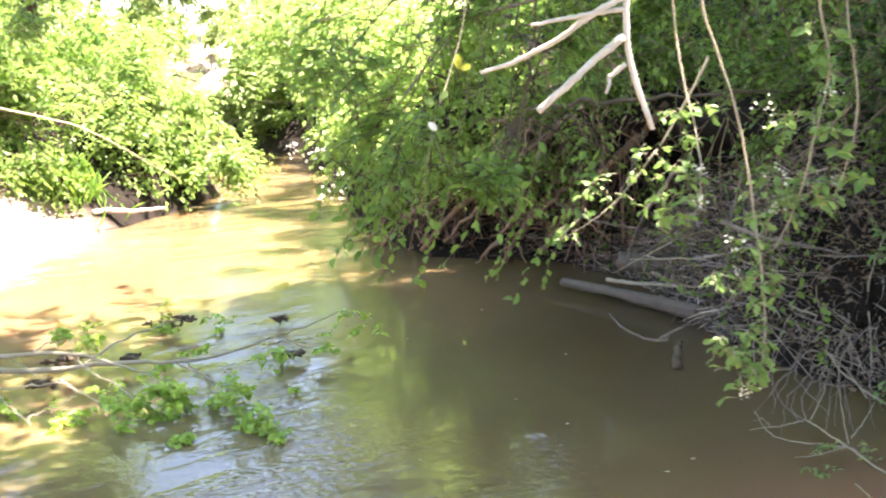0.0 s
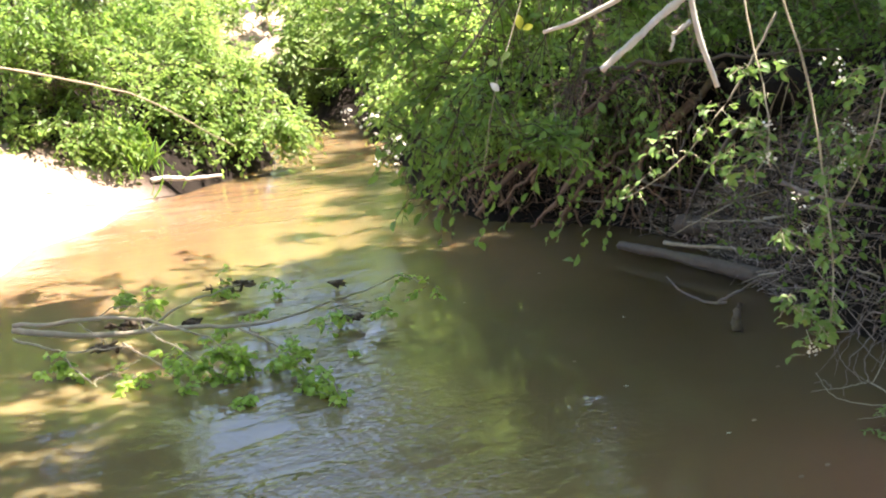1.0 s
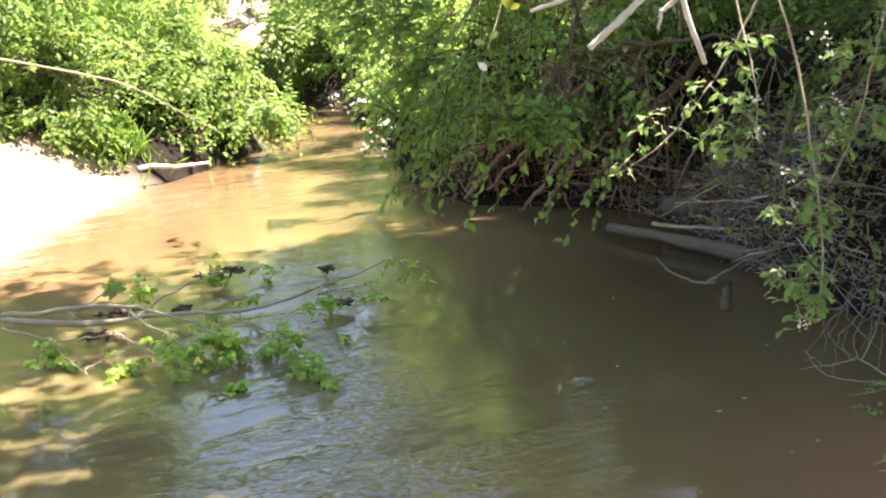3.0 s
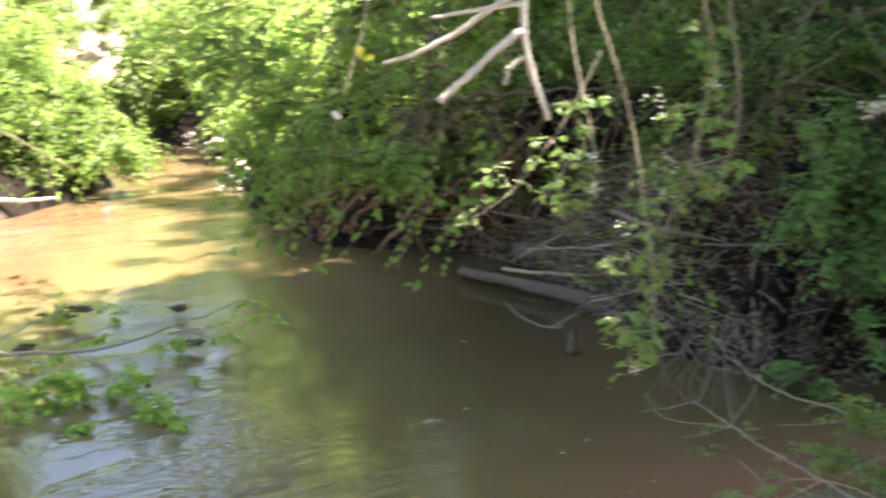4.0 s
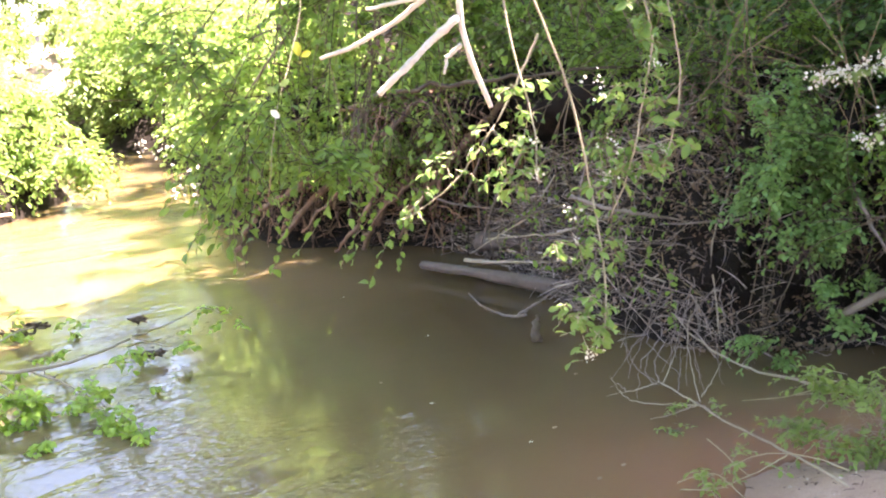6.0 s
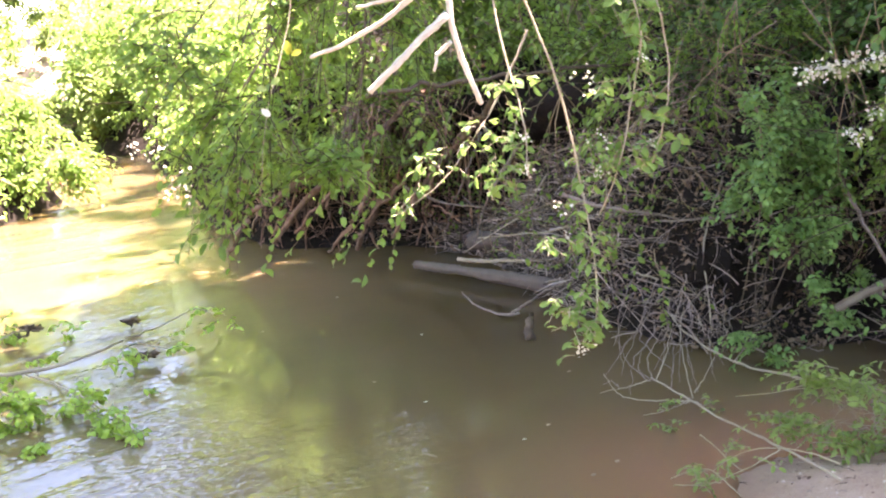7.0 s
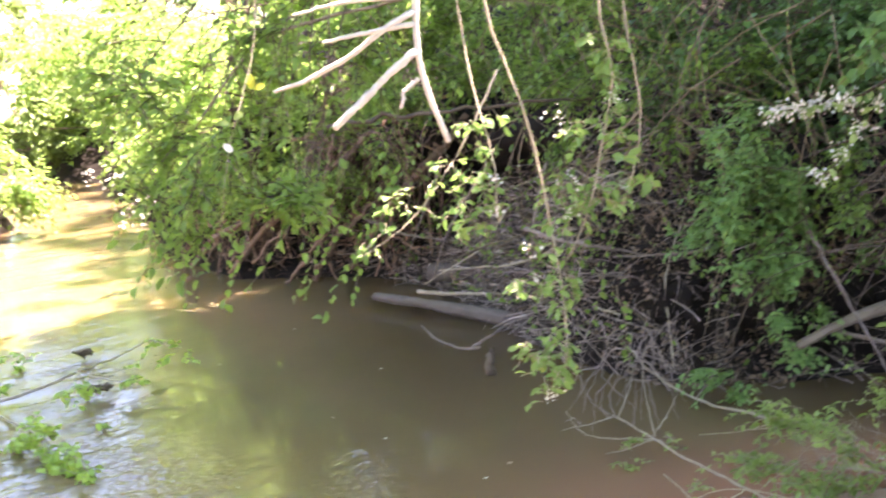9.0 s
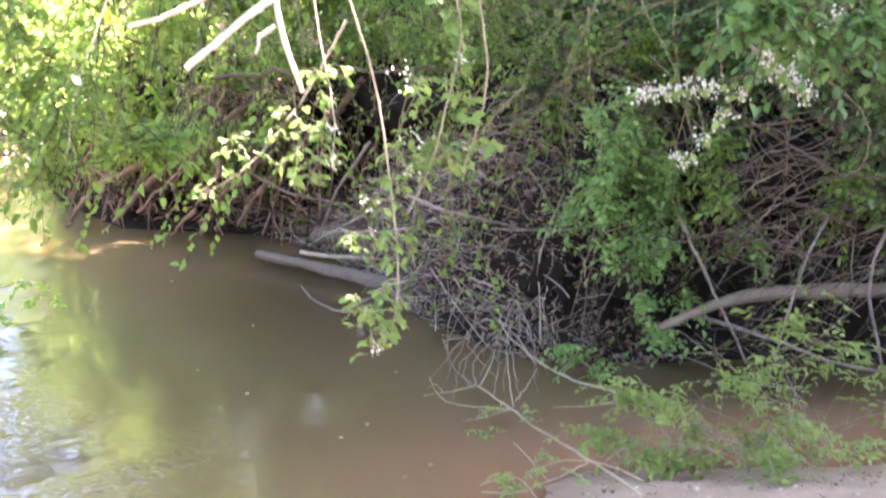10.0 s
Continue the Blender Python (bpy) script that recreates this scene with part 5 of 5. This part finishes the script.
vine("leafy hanging stem with small white blossom", [(1.27, 3, 2.3), (1.303, 3, 1.768), (1.317, 3, 1.695), (1.324, 3, 1.633), (1.296, 3, 1.586), (1.276, 3, 1.501), (1.255, 3, 1.414), (1.225, 3, 1.354), (1.195, 3, 1.29)],
     .005, .002, [(1.321, 3, 1.639, 0.03, 5), (1.309, 3, 1.597, 0.03, 4), (1.334, 3, 1.545, 0.02, 3), (1.241, 3, 1.569, 0.02, 3), (1.228, 3, 1.518, 0.018, 2), (1.315, 3, 1.713, 0.03, 4), (1.289, 3, 1.745, 0.03, 3), (1.261, 3, 1.426, 0.03, 5), (1.234, 3, 1.404, 0.025, 4), (1.191, 3, 1.364, 0.022, 3), (1.208, 3, 1.442, 0.02, 3), (1.286, 3, 1.399, 0.015, 2), (1.17, 3, 1.41, 0.015, 2)], LEAF_VINE, .029, 74, blossom=[(1.212, 3, 1.464, 0.012, 8), (1.202, 3, 1.387, 0.012, 9), (1.194, 3, 1.587, 0.015, 9), (1.315, 2.98, 1.632, 0.012, 6), (1.331, 2.99, 1.443, 0.006, 4)])
vine("slanting twig with yellow-green leaves at its tip", [(1.071, 3, 1.716), (1.028, 3, 1.635), (0.984, 3, 1.559), (0.939, 3, 1.502), (0.901, 3, 1.452), (0.84, 3, 1.393), (0.75, 3, 1.342)],
     .0038, .0016, [(0.767, 3, 1.35, 0.016, 3), (0.792, 3, 1.389, 0.018, 3), (0.821, 3, 1.442, 0.02, 4), (0.861, 3, 1.453, 0.02, 3), (0.937, 3, 1.518, 0.025, 3), (0.916, 3, 1.483, 0.02, 2), (0.963, 3, 1.524, 0.02, 2), (0.874, 3, 1.425, 0.02, 2)], LEAF_VINE, .022, 75, lush=1.0)

# drooping leafy branch over the pool
spray = thing("drooping_branch", (.6, 4.6, 2.3), "drooping leafy twigs hanging over the dark pool", "branch")
gen = np.random.default_rng(80)
tips = [(0.355, 4.5, 0.944), (0.437, 4.55, 0.988), (0.585, 4.5, 0.935), (0.632, 4.52, 0.942), (0.692, 4.45, 0.879), (0.789, 4.5, 0.929), (0.783, 4.55, 1.002)]
mains = np.stack([smooth_line([(x + .3 + gen.normal(0, .2), y + .3, 2.3), (x + .25 + gen.normal(0, .12), y + .16, 1.6), (x + .14 + gen.normal(0, .05), y, z + .22), (x, y, z)], 14, .006, gen) for x, y, z in tips])
v, f = tubes(mains, np.linspace(.0018, .0008, 14)[None].repeat(len(tips), 0), 5)
tagged(mesh_np("twig_spray", v, f, STEM_BROWN, spray), kind="stuff")
single_leaves(leaves_on(mains[:, 8:], 18, .042, gen, first=.0, raw=True), .55, LEAF_BANK, spray)
sp = thing("leaf_sprig", (.6, 3.7, 2.2), "twig with one white and one yellow leaf", "twig")
v, f = joined([stem([(.62, 3.7, 2.3), (.56, 3.68, 1.8), (.50, 3.6, 1.64), (.47, 3.52, 1.56), (.43, 3.55, 1.35)], .0018, .0008, 18, 5, .002, gen)])
mesh_np("stem", v, f, BARK_STEM, sp)
for name, mat, p, d, L in [("white_leaf", PETAL, (.46, 3.51, 1.575), (.6, -.2, -.6), .031), ("pale_leaf", LEAF_PALE, (.48, 3.55, 1.62), (-.8, 0, .2), .03), ("pale_leaf", LEAF_PALE, (.49, 3.57, 1.63), (.6, 0, .4), .03),
                           ("yellow_leaf", LEAF_YELLOW, (.545, 3.67, 1.70), (-.1, 0, 1), .04), ("yellow_leaf", LEAF_YELLOW, (.55, 3.67, 1.70), (.8, 0, .3), .03)]:
    v, f = leaf_arrays(np.array([p]), np.array([d]), np.array([[.15, -1, .35]]), np.array([L]), .6, .2, .1, True)
    mesh_np(name, v, f, mat, sp, name.replace("_", " "))

# ---- white flowering branch ----
fl = thing("flowering_branch", (3.3, 4.4, 2.1), "arching branch with white flower clusters", "branch")
gen = np.random.default_rng(90)
arms = [[(3.3, 4.5, 2.1), (2.995, 4.3, 1.684), (2.771, 4.2, 1.599), (2.628, 4.2, 1.532), (2.57, 4.2, 1.441), (2.509, 4.2, 1.345), (2.39, 4.2, 1.237)],
        [(2.658, 4.2, 1.555), (2.567, 4.2, 1.504), (2.474, 4.2, 1.486), (2.361, 4.2, 1.481), (2.22, 4.2, 1.467)],
        [(2.673, 4.3, 1.625), (2.666, 4.2, 1.59), (2.717, 4.15, 1.534), (2.784, 4.1, 1.465)]]
v, f = joined([stem(a, .007, .002, 18, 6, .003, gen) for a in arms])
mesh_np("stem", v, f, BARK, fl)
al = np.stack([smooth_line(a, 14) for a in arms])
single_leaves(leaves_on(al, 34, .045, gen, raw=True), .5, LEAF_PALE, fl)
for a in al:
    for q in a[5:]:
        n = 34
        p = q + gen.normal(0, .017, (n, 3))
        v, f = leaf_arrays(p, gen.normal(0, 1, (n, 3)), gen.normal(0, 1, (n, 3)) + (0, 0, 1), gen.uniform(.008, .017, n), .9, .2, .3)
        tagged(mesh_np("flower", v, f, PETAL, fl, "white flower cluster"), kind="stuff")

# ---- dead brush and low shrub on the sand spit ----
brush = thing("dead_brush", (2.25, 4.1, .1), "grey dead forked branch lying from the sand into the water", "branch")
gen = np.random.default_rng(100)
pieces = [stem([(2.2, 3.989, 0.12), (2.174, 4.209, 0.11), (2.158, 4.37, 0.1), (2.138, 4.481, 0.09), (2.074, 4.791, 0.08), (2.04, 5.041, 0.07), (2.016, 5.277, 0.06), (1.985, 5.473, 0.05)], .0052, .003, 24, 7, .0025, gen),
          stem([(2.605, 5.2, 0.049), (2.543, 5.3, 0.055), (2.457, 5.45, 0.046), (2.383, 5.5, 0.076), (2.285, 5.6, 0.135), (2.198, 5.7, 0.202), (2.177, 5.8, 0.263)], .0065, .003, 20, 6, .004, gen)]
for p in [[(2.004, 5.45, 0.055), (2.063, 5.5, 0.135), (2.099, 5.55, 0.226), (2.173, 5.6, 0.354)], [(2.092, 5.2, 0.034), (2.103, 5.3, 0.11), (2.137, 5.5, 0.235), (2.199, 5.6, 0.337)], [(2.101, 5.2, 0.056), (2.176, 5.25, 0.117), (2.235, 5.3, 0.173)], [(1.98, 5.458, 0.05), (1.826, 5.429, 0.04), (1.736, 5.459, 0.02)], [(2.047, 5.061, 0.07), (1.927, 5.151, 0.06), (1.8, 5.237, 0.05), (1.788, 5.362, 0.05), (1.787, 5.551, 0.08)], [(2.036, 5.065, 0.07), (1.925, 5.068, 0.04), (1.831, 5.087, 0.02)], [(1.965, 5.45, 0.054), (1.89, 5.5, 0.129), (1.857, 5.6, 0.24)], [(1.977, 5.4, 0.068), (1.971, 5.5, 0.146), (2.042, 5.55, 0.205), (2.125, 5.6, 0.209)], [(2.038, 5.35, 0.037), (2.093, 5.45, 0.146), (2.103, 5.5, 0.239)], [(2.034, 5.174, 0.06), (2.081, 5.018, 0.05), (2.14, 5.08, 0.06)], [(1.826, 5.429, 0.04), (1.812, 5.523, 0.05), (1.77, 5.516, 0.03)], [(1.978, 5.45, 0.053), (1.928, 5.5, 0.097), (1.974, 5.55, 0.186)]]:
    pieces.append(stem(p, .0030, .0012, 16, 5, .003, gen))
for i in range(26):
    a = np.array([gen.uniform(1.95, 2.5), gen.uniform(5.55, 5.95), gen.uniform(.2, .5)])
    b = a + np.array([gen.normal(-.08, .12), gen.normal(-.1, .1), gen.uniform(-.45, -.15)])
    pieces.append(stem([a, (a + b) / 2 + (gen.normal(0, .04), gen.normal(0, .04), .03), b], gen.uniform(.0022, .004), .001, 12, 5, .009, gen))
for i, (v, f) in enumerate(pieces):
    mesh_np("bough", v, f, BARK_STEM if i < 8 else TWIG_GREY, brush)

plant("low_shrub", "low pale green shrub with thin stems on the sand spit", "shrub", (2.8, 4.2, .08),
      [((2.414, 4.313, 0.3), (.16, .2, .10), 34), ((2.308, 4.27, 0.2), (.16, .15, .08), 30), ((2.62, 4.3, .16), (.24, .2, .10), 36), ((2.8, 4.2, .30), (.32, .24, .22), 46), ((3.2, 4.3, .34), (.36, .27, .28), 56), ((2.85, 3.95, .18), (.32, .2, .12), 30), ((3.0, 4.5, .36), (.36, .22, .22), 40), ((2.55, 4.5, .2), (.26, .15, .10), 22)],
      LEAF_SPIT, .037, 8, .20, .15, 2, .0022, 101, ratio=.46, bark=BARK_STEM, clump=.2, twig_r=.0012)
plant("leafy_bough", "bluish green leafy bough reaching over the pool", "branch", (3.7, 4.1, 2.1),
      [((2.6, 3.8, 1.733), (.2, .15, .07), 45), ((2.856, 3.9, 1.698), (.24, .18, .09), 60)],
      LEAF_SHADED, .05, 9, .24, .3, 2, .008, 102, ratio=.55)
for i, p in enumerate([[(3.95, 5.5, 1.25), (3.7, 5.35, .9), (3.5, 5.3, .6), (3.38, 5.3, .12)], [(4.3, 5.4, 1.3), (4.05, 5.2, .95), (3.78, 5.1, .78), (3.72, 5.1, .5), (3.85, 5.1, .1)],
                       [(3.1, 5.9, 1.0), (3.0, 5.6, .8), (3.12, 5.5, .5), (3.3, 5.4, .1)], [(3.05, 5.7, .3), (3.3, 5.45, .25), (3.7, 5.2, .12), (4.1, 5.0, .1)]]):
    stick("bent_stem", "bent grey dead stem propped against the bank", "stem", p, .011, .006, TWIG_GREY, "bent stems", seed=110 + i)

gen = np.random.default_rng(120)
n = 150
a = np.stack([gen.uniform(3.3, 4.5, n), gen.uniform(5.05, 5.55, n), gen.uniform(.55, 1.35, n)], 1)
way = np.stack([gen.uniform(-1, -.3, n), gen.normal(-.1, .25, n), gen.normal(-.05, .35, n)], 1)
lines = twig_lines(a, way, gen.uniform(.3, .9, n), gen.uniform(-.1, .4, n), 8) + np.cumsum(gen.normal(0, .007, (n, 8, 3)), 1)
rr = gen.uniform(.0014, .0042, n)[:, None] * np.linspace(1.3, .4, 8)[None]
brushwood = thing("dead_brushwood", (4.1, 5.3, .8), "brown dead brushwood above the fallen log", "brushwood")
for line, r in zip(lines, rr):
    v, f = tubes(line[None], r[None], 4)
    mesh_np("twig", v, f, BARK, brushwood)

# thin leafy shoots at the water's edge
gen = np.random.default_rng(181)
shoots = thing("leafy_shoots", (2.0, 4.2, .06), "thin green leafy shoots at the edge of the sand", "shoots")
lines = cloud_twigs([((x, y, z), (r, r, .05), n) for x, y, z, r, n in [(1.835, 4.27, 0.09, 0.06, 7), (1.936, 4.348, 0.1, 0.05, 5), (1.832, 4.206, 0.08, 0.05, 5), (2.004, 4.301, 0.12, 0.06, 5), (2.163, 4.458, 0.14, 0.07, 7), (2.24, 4.406, 0.16, 0.08, 8), (1.935, 5.101, 0.04, 0.04, 4), (2.107, 5.092, 0.06, 0.04, 4), (1.911, 4.986, 0.02, 0.05, 4)]], gen, .10, .15)
lines[..., 2] = np.maximum(lines[..., 2], .01)
v, f = tubes(lines, np.full(lines.shape[:2], .0011), 3)
tagged(mesh_np("twig_spray", v, f, BARK_STEM, shoots), kind="stuff")
v, f = leaves_on(lines, 5, .030, gen, ratio=.5, fine=True)
mesh_np("foliage", v, f, LEAF_SPIT, shoots)

# straws and dry leaves on the sand spit
for i, p in enumerate([[(2.159, 3.886, 0.22), (2.113, 4.018, 0.22), (2.053, 4.135, 0.2), (1.977, 4.229, 0.17), (1.916, 4.291, 0.12), (1.866, 4.301, 0.08)],
                       [(1.736, 4.392, 0.03), (1.798, 4.348, 0.07), (1.863, 4.323, 0.08), (1.858, 4.133, 0.1), (1.846, 3.967, 0.12)],
                       [(1.938, 4.653, 0.08), (1.959, 4.566, 0.07), (1.965, 4.431, 0.06), (1.946, 4.208, 0.1)],
                       [(2.096, 4.242, 0.15), (1.992, 4.246, 0.1), (1.863, 4.206, 0.08), (1.821, 4.252, 0.05)],
                       [(1.734, 4.352, 0.02), (1.786, 4.252, 0.05), (1.853, 4.178, 0.08)],
                       [(2.436, 4.247, 0.35), (2.369, 4.35, 0.33), (2.312, 4.516, 0.28), (2.266, 4.678, 0.2), (2.201, 4.973, 0.1)],
                       [(2.373, 4.228, 0.28), (2.349, 4.308, 0.32), (2.313, 4.418, 0.3), (2.263, 4.559, 0.25)]]):
    stick("straw", "thin pale dry stem arching over the wet sand", "stem", p, .0021, .0011, STRAW, "dry stems on the sand", wobble=.0012, seed=180 + i)
gen = np.random.default_rng(190)
for i in range(16):
    x, y = gen.uniform(1.95, 2.6), gen.uniform(3.75, 4.3)
    z = float(land(np.array([x]), np.array([y]))[0])
    a = gen.uniform(0, 6.28)
    v, f = leaf_arrays(np.array([[0, 0, 0.006]]), np.array([[math.cos(a), math.sin(a), .15]]), np.array([[0, 0.1, 1.0]]), np.array([gen.uniform(.02, .035)]), .55, .25, .1, True)
    ob = mesh_np("dry_leaf", v, f, LEAF_DRY if i % 4 else LEAF_PALE)
    ob.location = (x, y, z)
    tagged(ob, "small dry leaf lying on the wet sand", "leaf", "dry leaves on the sand")

gen = np.random.default_rng(230)
n = 260
x, y = gen.uniform(1.9, 3.2, n), gen.uniform(3.5, 4.5, n)
p = np.stack([x, y, np.maximum(land(x, y), 0) + .004], 1)
lines = twig_lines(p, gen.normal(0, 1, (n, 3)) * (1, 1, .08), gen.uniform(.006, .05, n), gen.uniform(0, .1, n), 4) + gen.normal(0, .0015, (n, 4, 3))
v, f = tubes(lines, gen.uniform(.0005, .0014, n)[:, None] * np.linspace(1.2, .6, 4)[None], 4)
tagged(mesh_np("sand_debris", v, f, TWIG_GREY), "small twig bits strewn over the pale sand", "twigs", kind="stuff")

# crumbs of clay and small stones in the sand
n = 420
x, y = gen.uniform(1.7, 3.3, n), gen.uniform(3.3, 4.5, n)
z = land(x, y)
x, y, z = x[z > .012], y[z > .012], z[z > .012]
n = len(x)
ring = np.array([(math.cos(a), math.sin(a)) for a in np.linspace(0, 2 * np.pi, 6, endpoint=False)])
rad = .0025 + .010 * gen.uniform(0, 1, n) ** 3
rim = np.concatenate([ring[None] * gen.uniform(.7, 1.2, (n, 6, 1)), np.full((n, 6, 1), -.3)], 2)
crown = np.concatenate([ring[None] * gen.uniform(.4, .75, (n, 6, 1)), gen.uniform(.3, .6, (n, 6, 1))], 2)
cap = np.concatenate([np.zeros((n, 6, 2)), np.full((n, 6, 1), .6)], 2)
v = np.concatenate([rim, crown, cap], 1) * rad[:, None, None] + np.stack([x, y, z], 1)[:, None]
k = np.arange(6)
side = np.concatenate([np.stack([k + o, (k + 1) % 6 + o, (k + 1) % 6 + o + 6, k + o + 6], 1) for o in (0, 6)])
f = (np.arange(n)[:, None, None] * 18 + side[None]).reshape(-1, 4)
tagged(mesh_np("sand_crumbs", v.reshape(-1, 3), f, PEBBLE), "small clay crumbs and stones on the wet sand", "stones", kind="stuff")

# leaves and scraps drifting on the pool
fx = [(1.05, 6.9), (.75, 6.1), (1.45, 5.2), (1.3, 5.05), (.3, 5.3), (1.62, 4.7), (.95, 5.7), (.15, 7.4), (1.5, 4.6), (.6, 8.1), (-.1, 9.2), (1.7, 5.9)]
for i, (x, y) in enumerate(fx):
    v, f = leaf_arrays(np.array([[0, 0, .004]]), np.array([[math.cos(i * 2.1), math.sin(i * 2.1), .05]]), np.array([[0, 0.05, 1.0]]), np.array([.022 + .006 * (i % 3)]), .6, .15, .05, True)
    ob = mesh_np("floating_leaf", v, f, LEAF_DRY if i % 3 else PETAL)
    ob.location = (x, y, 0.0)
    tagged(ob, "small pale fallen leaf floating on the water", "leaf", "floating leaves")
